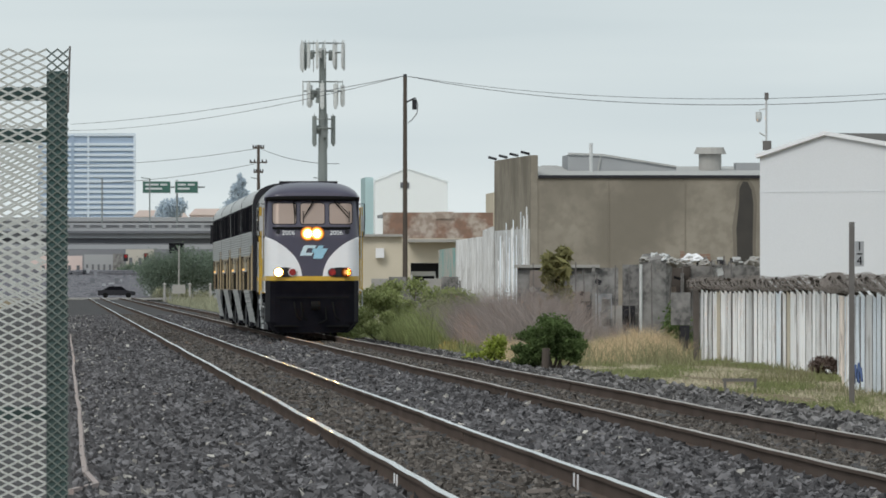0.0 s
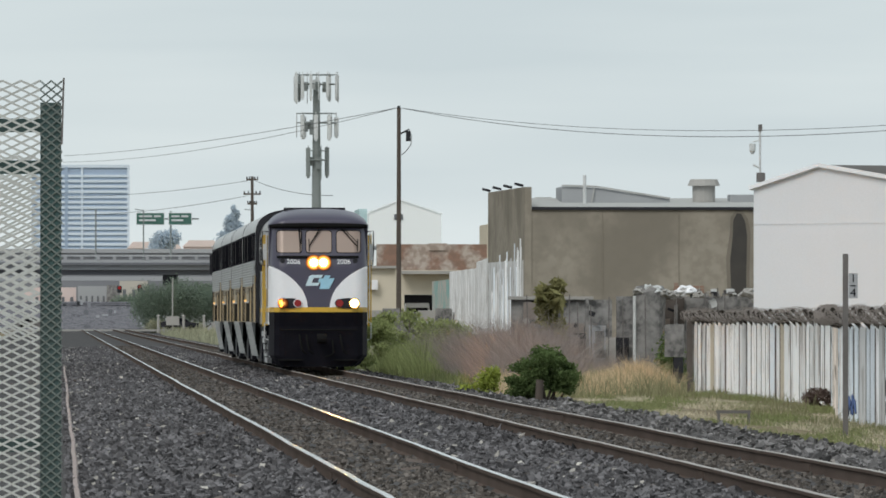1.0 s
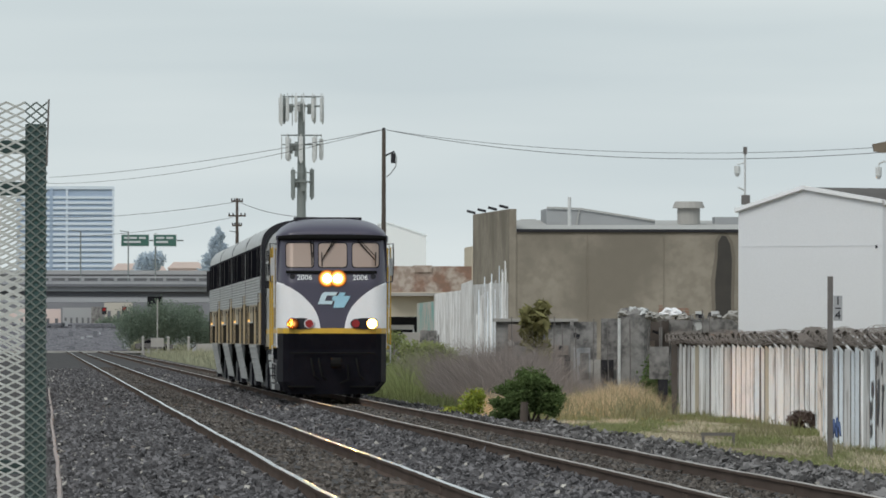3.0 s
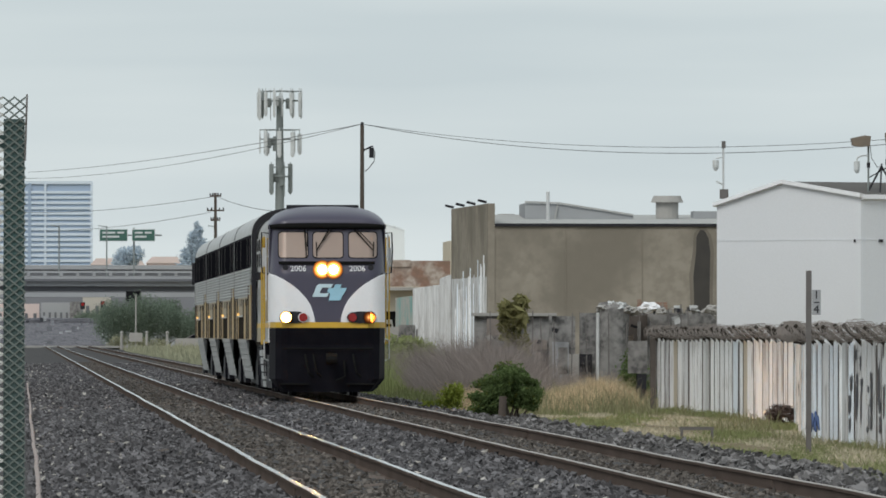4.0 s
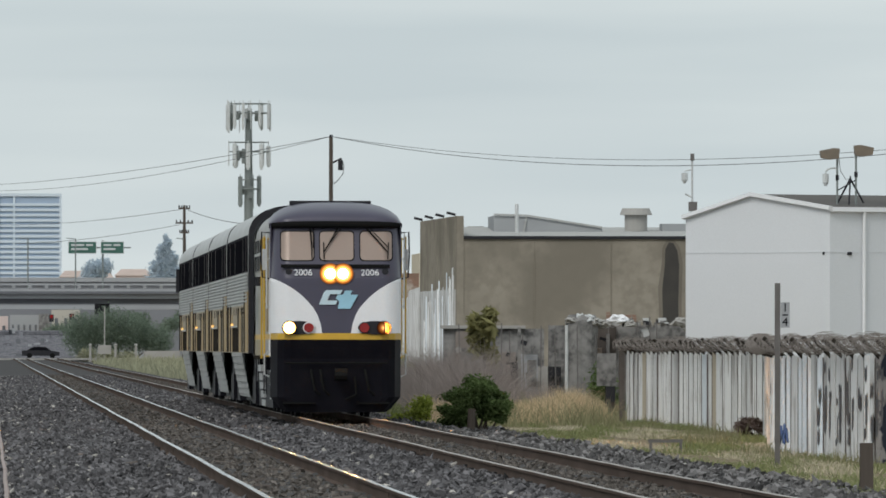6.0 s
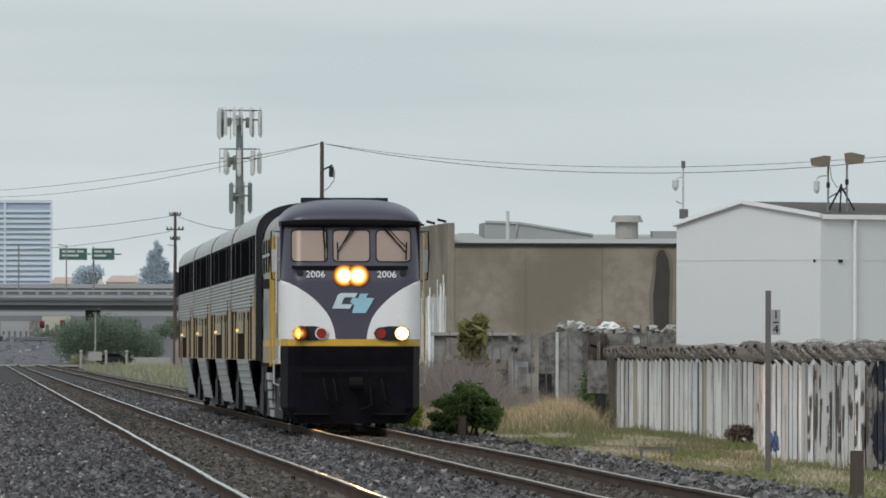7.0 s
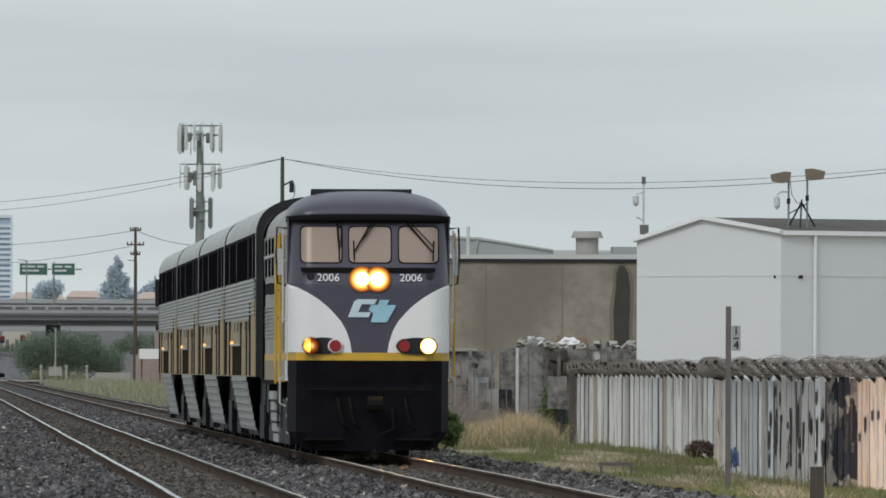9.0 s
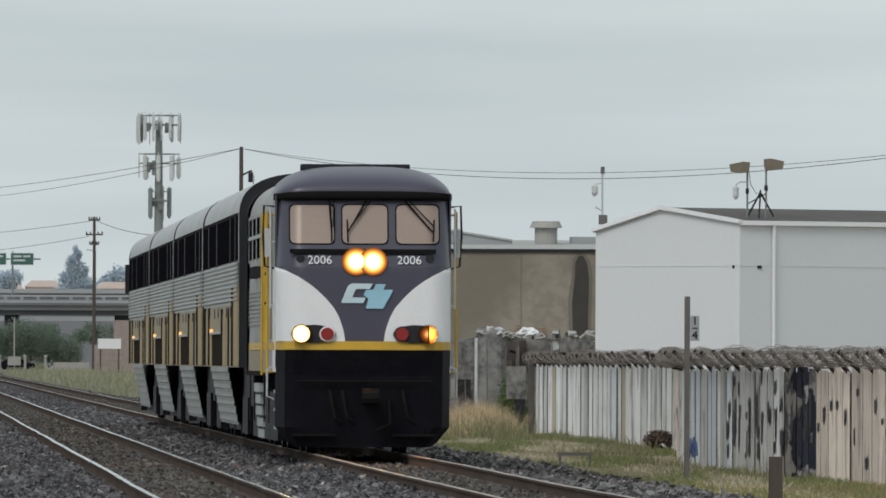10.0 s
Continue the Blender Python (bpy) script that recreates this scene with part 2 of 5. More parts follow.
    leaf=material("green_leaves", (0.33, 0.37, 0.165), 0.8, second=(0.25, 0.29, 0.12), scale=1.2, rand=0.3, fine=5, through_light=0.45),
    bright_leaf=material("yellow_green_leaves", (0.30, 0.35, 0.06), 0.7, second=(0.22, 0.26, 0.05), scale=1.2, rand=0.3, through_light=0.45),
    dark_leaf=material("deep_green_leaves", (0.125, 0.175, 0.070), 0.85, second=(0.085, 0.122, 0.05), scale=1.2, rand=0.4, through_light=0.45),
    # needles and far leaves have haze mixed into their colours
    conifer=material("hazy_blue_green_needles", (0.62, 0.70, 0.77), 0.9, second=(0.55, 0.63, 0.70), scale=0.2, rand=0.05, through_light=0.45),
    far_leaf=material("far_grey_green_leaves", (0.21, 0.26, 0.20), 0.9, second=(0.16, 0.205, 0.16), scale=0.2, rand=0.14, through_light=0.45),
    twig=material("dry_violet_twigs", (0.33, 0.285, 0.265), 0.9, second=(0.24, 0.205, 0.19), scale=1, rand=0.3, through_light=0.45),
    straw=material("dry_straw_grass", (0.66, 0.52, 0.34), 0.9, second=(0.52, 0.41, 0.26), scale=0.8, rand=0.28, through_light=0.45),
    grass=material("green_grass", (0.225, 0.265, 0.115), 0.9, second=(0.29, 0.27, 0.16), scale=0.5, rand=0.35, through_light=0.45),
    brick=material("old_brick", (0.27, 0.17, 0.13), 0.9, second=(0.46, 0.40, 0.35), scale=0.7, mix=0.9, fine=2.5, low=0.44, high=0.56, bump=0.3, third=(0.20, 0.14, 0.11)),
    cream=material("cream_stucco", (0.60, 0.54, 0.44), 0.9, second=(0.50, 0.45, 0.36), scale=0.5),
    sign_green=material("road_sign_green", (0.05, 0.14, 0.11), 0.6),
    # distance haze is mixed into the office and tile roof colours
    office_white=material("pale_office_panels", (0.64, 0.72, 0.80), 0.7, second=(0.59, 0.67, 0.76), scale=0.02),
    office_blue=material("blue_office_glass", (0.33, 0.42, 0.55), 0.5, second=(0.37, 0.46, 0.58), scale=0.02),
    roof_tile=material("hazy_tile_roof", (0.74, 0.62, 0.58), 0.9, second=(0.66, 0.56, 0.53), scale=0.2),
    teal=material("teal_paint", (0.15, 0.34, 0.32), 0.7, second=(0.55, 0.38, 0.34), scale=0.5, mix=0.9, low=0.42, high=0.55),
    asphalt=material("asphalt", (0.06, 0.06, 0.06), 0.9, second=(0.08, 0.08, 0.08), scale=0.3),
)


# ---- mesh helpers ----
def part(name, bm, mat, parent=None, label="", smooth=False):
    me = bpy.data.meshes.new(name)
    bm.to_mesh(me)
    bm.free()
    me.materials.append(M[mat])
    if smooth:
        me.polygons.foreach_set("use_smooth", [True] * len(me.polygons))
    ob = new(name, me)
    if parent:
        ob.parent = parent
    if label:
        ob["label"] = label
    return ob


def thing(name, place, label, category, group="", kind="", turn=0.0):
    ob = new(name)
    ob.matrix_basis = pose(*place, 0, 0, turn)
    return tagged(ob, label, category, group, kind)


def box(bm, x0, x1, y0, y1, z0, z1):
    v = [bm.verts.new((x, y, z)) for z in (z0, z1) for y in (y0, y1) for x in (x0, x1)]
    for f in ((0, 2, 3, 1), (4, 5, 7, 6), (0, 1, 5, 4), (2, 6, 7, 3), (0, 4, 6, 2), (1, 3, 7, 5)):
        bm.faces.new([v[i] for i in f])
    return bm


def boxes(*rows):
    bm = bmesh.new()
    for r in rows:
        box(bm, *r)
    return bm


def tube(bm, a, b, r, n=8, r2=None):
    a, b = Vector(a), Vector(b)
    d = (b - a).normalized()
    s = d.orthogonal().normalized()
    u = d.cross(s)
    r2 = r if r2 is None else r2
    rings = []
    for p, q in ((a, r), (b, r2)):
        rings.append([bm.verts.new(p + q * (math.cos(i * math.tau / n) * s + math.sin(i * math.tau / n) * u)) for i in range(n)])
    for i in range(n):
        bm.faces.new((rings[0][i], rings[0][(i + 1) % n], rings[1][(i + 1) % n], rings[1][i]))
    bm.faces.new(rings[0][::-1])
    bm.faces.new(rings[1])
    return bm


def tubes(*rows, n=8):
    bm = bmesh.new()
    for r in rows:
        tube(bm, *r[:3], n=n, r2=r[3] if len(r) > 3 else None)
    return bm


def prism(bm, outline, axis, a, b):
    """A closed outline of (p, q) pairs pushed from a to b along axis x, y or z."""
    def at(p, q, s):
        return {"x": (s, p, q), "y": (p, s, q), "z": (p, q, s)}[axis]
    lo, hi = [bm.verts.new(at(p, q, a)) for p, q in outline], [bm.verts.new(at(p, q, b)) for p, q in outline]
    k = len(outline)
    for i in range(k):
        bm.faces.new((lo[i], lo[(i + 1) % k], hi[(i + 1) % k], hi[i]))
    bm.faces.new(lo[::-1])
    bm.faces.new(hi)
    bmesh.ops.recalc_face_normals(bm, faces=bm.faces)
    return bm


def grid(bm, rows):
    """A sheet through rows of points."""
    vs = [[bm.verts.new(p) for p in r] for r in rows]
    for i in range(len(vs) - 1):
        for j in range(len(vs[i]) - 1):
            bm.faces.new((vs[i][j], vs[i][j + 1], vs[i + 1][j + 1], vs[i + 1][j]))
    return bm


def disc(bm, x, y, z, r, depth=0.05, n=16):
    return tube(bm, (x, y, z), (x, y - depth, z), r, n)


def cloud(name, verts, faces, mat, parent=None, smooth=False):
    me = bpy.data.meshes.new(name)
    me.from_pydata(verts, [], faces)
    me.materials.append(M[mat])
    ob = new(name, me)
    ob.parent = parent
    return ob


def round_profile(w, z0, z1, z2, n=12):
    """Side and roof outline from one sill over the roof to the other: upright to z1, then rounded up to z2."""
    half = [(w, z0), (w, z1)]
    for i in range(1, n + 1):
        a = i / n * math.pi / 2
        half.append((w * math.cos(a) ** 0.62, z1 + (z2 - z1) * math.sin(a) ** 0.85))
    return half + [(-x, z) for x, z in half[-2::-1]]


def polytube(bm, pts, r, n=4):
    """One unbroken tube through many points."""
    pts = [Vector(p) for p in pts]
    rings = []
    for i, p in enumerate(pts):
        d = (pts[min(i + 1, len(pts) - 1)] - pts[max(i - 1, 0)]).normalized()
        s = d.cross(Vector((0.31, 0.17, 0.94))).normalized()
        u = d.cross(s)
        rings.append([bm.verts.new(p + r * (math.cos(k * math.tau / n) * s + math.sin(k * math.tau / n) * u)) for k in range(n)])
    for a, b in zip(rings, rings[1:]):
        for k in range(n):
            bm.faces.new((a[k], a[(k + 1) % n], b[(k + 1) % n], b[k]))
    return bm


# ---- ground, ballast, rails ----
def ground_height(x):
    xs = (-9000, -6, 0.2, 2.4, 2.75, 4.5, 4.9, 6.2, 6.6, 8.4, 8.9, 11.6, 13, 9000)
    zs = (-0.35, -0.34, -0.30, -0.24, -0.17, -0.17, -0.24, -0.24, -0.17, -0.17, -0.24, -0.50, -0.45, -0.45)
    return float(np.interp(x, xs, zs))


def build_ground():
    xs = (-2600, -300, -40, -6, 0.2, 2.4, 2.75, 4.5, 4.9, 6.2, 6.6, 8.4, 8.9, 11.6, 13, 40, 300, 2600)
    bm = bmesh.new()
    grid(bm, [[(x, y, ground_height(x) - 0.05) for x in xs] for y in (-150, 0, 80, 200, 400, 800, 1600, 3000, 4950)])
    tagged(part("ground", bm, "earth"), "flat dusty earth with weeds beside the railway", "ground", kind="structure")
    bm = bmesh.new()
    rng = np.random.default_rng(4)
    xs = np.arange(-5.0, 12.2, 0.11)
    ys = np.concatenate([np.arange(60, 200, 0.45), np.arange(200, 420, 1.2), np.arange(420, 1400, 12)])
    rows = []
    for y in ys:
        h = rng.normal(0, 0.014, len(xs))
        rows.append([(x, y, ground_height(x) + d) for x, d in zip(xs, h)])
    grid(bm, rows)
    tagged(part("ballast_bed", bm, "ballast"), "dark grey crushed-stone ballast bed under the tracks", "ballast", kind="structure")


def stones(name, count, spans, mat, label, r0, r1, seed, near=82, far=650, lift=0.0):
    rng = np.random.default_rng(seed)
    base = np.array([(x, y, z) for z in (-1, 1) for y in (-1, 1) for x in (-1, 1)], float) * 0.62
    quad = np.array([(0, 2, 3, 1), (4, 5, 7, 6), (0, 1, 5, 4), (2, 6, 7, 3), (0, 4, 6, 2), (1, 3, 7, 5)])
    pick = rng.integers(0, len(spans), count)
    lo, hi = np.array([s[0] for s in spans])[pick], np.array([s[1] for s in spans])[pick]
    x = lo + (hi - lo) * rng.random(count)
    y = near * (far / near) ** rng.random(count)
    z = np.interp(x, [-9, -6, 0.2, 2.4, 2.75, 4.5, 4.9, 6.2, 6.6, 8.4, 8.9, 11.6, 13],
                  [-.34, -.34, -.30, -.24, -.17, -.17, -.24, -.24, -.17, -.17, -.24, -.50, -.45]) + lift
    rad = r0 + (r1 - r0) * rng.random(count) ** 1.6
    pts = base[None] * (0.6 + 0.8 * rng.random((count, 8, 1))) + rng.normal(0, 0.13, (count, 8, 3))
    tip = rng.random((2, count)) * 1.2 - 0.6
    pts[..., 2] += pts[..., 0] * tip[0][:, None] + pts[..., 1] * tip[1][:, None]
    pts *= rad[:, None, None] * (0.8 + 0.5 * rng.random((count, 1, 3)))
    a = rng.random(count) * math.tau
    c, s = np.cos(a)[:, None], np.sin(a)[:, None]
    pts = np.stack([pts[..., 0] * c - pts[..., 1] * s, pts[..., 0] * s + pts[..., 1] * c, pts[..., 2]], -1)
    pts += np.stack([x, y, z + rad * 0.35], -1)[:, None]
    faces = (quad[None] + 8 * np.arange(count)[:, None, None]).reshape(-1, 4)
    ob = cloud(name, pts.reshape(-1, 3).tolist(), faces.tolist(), mat)
    return tagged(ob, label, "stones", kind="stuff")


def rail_wave(x, y):
    """Dips and humps of a worn rail: height."""
    return 0.005 * noise.noise(Vector((x * 3, y / 5.0, 1.0))) + 0.0025 * noise.noise(Vector((x * 3, y / 2.1, 4.0))) + 0.004 * math.sin(y / 9.1 + x)


def rail_sway(x, y):
    """Sideways kinks of a worn rail."""
    return 0.012 * noise.noise(Vector((x * 3, y / 6.0, 7.0))) + 0.006 * noise.noise(Vector((x * 3, y / 2.3, 9.0)))


def build_track(centre, label, top):
    track = thing("railway_track", (centre, 0, 0), label, "railway track", "two parallel tracks")
    ys = np.concatenate([np.arange(55, 320, 1.0), np.arange(320, 1500, 20)])
    web = ((-0.075, -0.186), (0.075, -0.186), (0.075, -0.172), (0.014, -0.155), (0.011, -0.05), (0.035, -0.038), (0.0365, -0.008),
           (-0.0365, -0.008), (-0.035, -0.038), (-0.011, -0.05), (-0.014, -0.155), (-0.075, -0.172))
    # crowned running surface
    crown = tuple((p * 0.0345, -0.0028 * p * p) for p in (-1, -0.8, -0.55, -0.3, 0, 0.3, 0.55, 0.8, 1))
    for side in (-0.755, 0.755):
        for name, outlines, mat in (("rail", (web + web[:1],), "rail_side"), ("running_surface", (crown, ((-0.0345, -0.0028), (-0.0345, -0.010)), ((0.0345, -0.010), (0.0345, -0.0028))), top)):
            bm = bmesh.new()
            for outline in outlines:
                grid(bm, [[(side + p + rail_sway(centre + side, y), y, q + rail_wave(centre + side, y)) for p, q in outline] for y in ys])
            part(name, bm, mat, track, "worn rail head" if name != "rail" else "rusty brown steel rail", name != "rail")
        # white paint marks on the web
        if centre < 5:
            for y in (92.2, 92.9):
                part("paint_mark", boxes((side - 0.086, side - 0.076, y, y + 0.12, -0.165, -0.03)), "white", track, "white paint mark")
        # joint bars
        for y in (118.0 + side * 4, 176.0 + side * 5, 240.0):
            bm = boxes((side - 0.03, side + 0.03, y - 0.45, y + 0.45, -0.13, -0.055))
            part("joint_bar", bm, "rail_side", track)
    return track


build_ground()
build_track(3.6, "near railway track with bright worn rails in dark ballast", "rail_top")
build_track(7.45, "far railway track with rusty rails carrying the train", "rail_dull")
stones("ballast_stones", 140000, ((0.1, 2.75), (0.1, 2.75), (4.5, 6.6), (4.5, 6.6), (8.3, 11.6)), "stone", "loose dark grey crushed ballast stones", 0.018, 0.052, 11)
stones("crib_stones", 36000, ((2.95, 4.25), (6.85, 8.1)), "brown_stone", "brown dusty ballast stones between the rails", 0.014, 0.038, 12, lift=-0.01)
stones("pale_stones", 1500, ((0.2, 1.0), (0.2, 2.6), (4.5, 6.6), (8.6, 10.6), (9.4, 11.8)), "pale_stone", "scattered pale stones on the dark ballast", 0.018, 0.05, 13, lift=0.02)
stones("shoulder_stones", 15000, ((8.7, 11.9), (9.8, 12.2)), "shoulder_stone", "coarse grey stones on the ballast shoulder", 0.025, 0.075, 14, far=330, lift=0.01)

rng_debris = random.Random(17)
bm = bmesh.new()
for _ in range(70):
    x, y = rng_debris.choice((rng_debris.uniform(0.4, 2.6), rng_debris.uniform(4.6, 6.4), rng_debris.uniform(8.8, 11.4), rng_debris.uniform(3.0, 4.2))), 88 * 3.2 ** rng_debris.random()
    z, w, h = ground_height(x) + 0.03, rng_debris.uniform(0.04, 0.15), rng_debris.uniform(0.012, 0.035)
    first = len(bm.verts)
    box(bm, x - w, x + w, y - 0.05, y + 0.05, z, z + h)
    bm.verts.ensure_lookup_table()
    bmesh.ops.rotate(bm, verts=bm.verts[first:], cent=(x, y, z), matrix=Matrix.Rotation(rng_debris.uniform(-0.3, 0.3), 3, "Y"))
tagged(part("trackside_debris", bm, "rust_shade"), "dark splintered sticks and scrap lying on the ballast", "debris", kind="stuff")


# ---- train ----
def front_point(x, z):
    """The rounded nose: how far back its skin lies at a place across and a height."""
    w = 1.41 if z > 0.45 else 1.41 - (0.45 - z) * 0.7
    r = min(1.0, max(0.0, (abs(x) / w - 0.70) / 0.30))
    back = 0.6 * (1 - math.sqrt(max(0.0, 1 - r * r)))
    if z > 3.06:
        back += (z - 3.06) * 0.28
    elif z < 1.72:
        back += (1.72 - z) * 0.12
    else:
        back -= (3.06 - z) * 0.06
    return (x, back, z)


def wing_edge(z):
    return float(np.interp(z, (1.86, 2.05, 2.26, 2.42, 2.59, 2.71, 2.82, 2.94, 3.02, 3.08),
                           (0.31, 0.34, 0.41, 0.50, 0.645, 0.77, 0.91, 1.10, 1.26, 1.41)))


def span(a, b, n):
    return [a + (b - a) * i / n for i in range(n + 1)]


def skin(rows, out=0.0):
    """A sheet on the nose; rows of (z, x0, x1)."""
    bm = bmesh.new()
    pts = []
    for z, a, b in rows:
        pts.append([(p[0], p[1] - out, p[2]) for p in (front_point(x, z) for x in span(a, b, 20))])
    grid(bm, pts)
    return bm


def text_part(name, words, size, place, turn, mat, parent, label):
    cu = bpy.data.curves.new(name, "FONT")
    cu.body, cu.size, cu.extrude, cu.align_x, cu.align_y = words, size, 0.004, "CENTER", "CENTER"
    tmp = new(name + "_form", cu)
    me = bpy.data.meshes.new_from_object(tmp.evaluated_get(bpy.context.evaluated_depsgraph_get()))
    bpy.data.objects.remove(tmp)
    me.materials.clear()
    me.materials.append(M[mat])
    ob = new(name, me)
    ob.matrix_basis = pose(*place, *turn)
    ob.parent = parent
    ob["label"] = label
    return ob


def lamp_disc(r, depth=0.02):
    """A lamp that shines from its front face alone; rim and back are dark."""
    return disc(bmesh.new(), 0, 0, 0, r, depth, 24)


def shade_back(ob):
    ob.data.materials.append(M["dark_trim"])
    for p in ob.data.polygons:
        p.material_index = 0 if p.normal.y < -0.5 else 1
    return ob


ditch_lights = []


def build_locomotive():
    loco = thing("locomotive", (7.45, 177, 0), "violet, white and silver diesel locomotive with lit headlights", "locomotive")
    end = 15.9
    # skin of the nose
    part("pilot", skin([(z, -w, w) for z, w in ((0.12, 1.08), (0.2, 1.2), (0.45, 1.41), (0.9, 1.41), (1.3, 1.41), (1.72, 1.41))]), "black", loco,
         "black pilot plow under the nose")
    part("nose_stripe", skin([(z, -1.41, 1.41) for z in (1.72, 1.79, 1.86)], 0.01), "yellow", loco, "yellow stripe")
    zs = span(1.86, 3.08, 24)
    part("nose", skin([(z, -wing_edge(z), wing_edge(z)) for z in zs]), "purple", loco, "dark violet nose", True)
    part("nose_wing", skin([(z, -1.41, -wing_edge(z)) for z in zs]), "white", loco, "white curved wing panel", True)
    part("nose_wing", skin([(z, wing_edge(z), 1.41) for z in zs]), "white", loco, "white curved wing panel", True)
    # windshield
    cols = span(-1.41, -1.0, 8) + span(-0.9, 0.9, 6) + span(1.0, 1.41, 8)
    part("windshield_frame", grid(bmesh.new(), [[front_point(x, z) for x in cols] for z in (3.08, 3.3, 3.47, 3.8, 4.08, 4.24)]), "purple", loco, "dark violet cab front", True)
    for a, b in ((-1.19, -0.49), (-0.35, 0.37), (0.52, 1.2)):
        # rounded corners: the rows draw in towards top and bottom
        def rows_of(grow):
            out = []
            for z in (3.47, 3.485, 3.51, 3.55, 3.8, 4.02, 4.06, 4.085, 4.10):
                d = max(0.0, 0.08 - min(z - 3.47, 4.10 - z))
                inset = 0.08 - math.sqrt(max(0.0, 0.0064 - d * d))
                zz = 3.785 + (z - 3.785) * (1 + grow / 0.315)
                out.append((zz, a + inset - grow, b - inset + grow))
            return out
        pane = part("windshield_pane", skin(rows_of(0.0), 0.014), "tan_glass", loco, "tan tinted windshield pane")
        part("gasket", skin(rows_of(0.022), 0.007), "rubber", pane)
    for x, dx in ((-0.56, 0.03), (0.03, -0.29), (0.66, 0.44)):
        a, b = front_point(x, 4.17), front_point(x + dx, 3.66)
        wiper = part("wiper", tubes(((a[0], a[1] - 0.08, a[2]), (b[0], b[1] - 0.06, b[2]), 0.020, 0.012), n=6), "rubber", loco)
        c, d = front_point(x + dx * 1.06, 3.86), front_point(x + dx * 1.02, 3.50)
        part("blade", tubes(((c[0], c[1] - 0.05, c[2]), (d[0], d[1] - 0.05, d[2]), 0.013), n=5), "rubber", wiper)
        c = front_point(x + 0.07, 4.17)
        part("linkage", tubes(((c[0], c[1] - 0.08, c[2]), (b[0] + 0.03, b[1] - 0.06, b[2] + 0.08), 0.010), n=5), "rubber", wiper)
    # domed visor and roof over the cab
    prof = round_profile(1.42, 1.35, 3.95, 4.73, 24)
    def dome_row(t, out=0.0, s0=-1.0, s1=1.0):
        row = []
        for u in span(s0, s1, 36):
            x = 1.44 * u
            crest = 4.30 + 0.47 * (1 - min(1.0, abs(u)) ** 3.4) ** 0.62
            y0 = front_point(x * 0.979, 4.24)[1] - 0.13
            row.append((x * (1 + out * 0.4), y0 + (2.0 - y0) * (1 - math.cos(t)) - out, 4.27 + (crest - 4.27) * math.sin(t) ** 0.75 + out * 0.3))
        return row
    part("roof_dome", grid(bmesh.new(), [dome_row(i / 20 * math.pi / 2) for i in range(21)]), "purple", loco, "rounded dark violet roof visor", True)
    first = dome_row(0.0)
    lip = [[(x, y + 0.34, z - 0.06) for x, y, z in first], [(x, y + 0.03, z - 0.085) for x, y, z in first], [(x, y - 0.018, z - 0.05) for x, y, z in first],
           [(x, y - 0.018, z + 0.02) for x, y, z in first], dome_row(0.06, 0.006)]
    # shading along the visor's lower edge is put into this dark lip
    part("visor_edge", grid(bmesh.new(), lip), "rubber", loco, "dark visor lip with shade in its colour", True)
    # body behind the nose
    bm = bmesh.new()
    grid(bm, [[(x, y, z) for x, z in prof] for y in (1.75, end - 0.5)])
    bm.faces.new([bm.verts.new((x, end - 0.5, z)) for x, z in prof])
    part("body", bm, "darker_silver", loco, "silver body with curved roof")
    for x in (-1.42, 1.39):
        part("cab_side", boxes((x, x + 0.03, 0.6, 1.75, 3.08, 4.30)), "purple", loco, "dark violet cab side")
        part("cab_side", boxes((x, x + 0.03, 0.6, 1.75, 1.35, 3.08)), "white", loco, "white lower cab side")
    part("underframe", boxes((-1.35, 1.35, 0.8, end - 0.5, 0.75, 1.02)), "black", loco)
    part("fuel_tank", boxes((-1.3, 1.3, 6.3, 10.9, 0.2, 0.9)), "black", loco)
    for y in (2.6, 11.4):
        truck = part("truck", boxes((-1.3, -1.1, y, y + 3.6, 0.2, 0.9), (1.1, 1.3, y, y + 3.6, 0.2, 0.9), (-1.1, 1.1, y + 1.5, y + 2.1, 0.4, 0.7)), "black", loco)
        for yy in (y + 0.5, y + 3.1):
            for x in (-0.755, 0.755):
                # wheels coloured black to carry the shade under the locomotive
                part("wheel", tubes(((x - 0.06, yy, 0.5), (x + 0.06, yy, 0.5), 0.5), n=24), "black", truck)
    for k in (-1, 1):
        def flank(y0, y1, z0, z1, d=0.012):
            return tuple(sorted((k * 1.422, k * (1.422 + d)))) + (y0, y1, z0, z1)
        part("side_stripe", boxes(flank(0.75, end - 1.6, 1.72, 1.84)), "yellow", loco, "yellow side stripe")
        # tan colour carries the amber reflections along the lower side
        part("side_panel", boxes(flank(4.6, end - 1.7, 1.36, 1.71)), "tan_silver", loco, "lower side with amber reflections in its colour")
        part("intake", boxes(flank(5.4, end - 1.7, 3.3, 4.0)), "dark_glass", loco, "dark air intake grilles")
        for i in range(5):
            part("grille_frame", boxes(flank(5.4 + i * 2.0, 5.6 + i * 2.0, 3.25, 4.05, 0.02)), "silver", loco)
        door = part("cab_door", boxes(flank(1.9, 3.0, 1.9, 3.95, 0.03)), "tan_silver", loco, "beige cab door")
        part("door_window", boxes(flank(2.1, 2.8, 3.25, 3.8, 0.034)), "dark_glass", door)
        part("door_latch", boxes(flank(2.75, 2.85, 2.65, 2.95, 0.06)), "dark_trim", door)
        part("cab_window", boxes(flank(3.35, 4.3, 3.25, 3.85, 0.015)), "dark_glass", loco)
        part("yellow_post", boxes(flank(4.6, 4.9, 1.85, 4.0, 0.05)), "yellow", loco, "yellow painted door post")
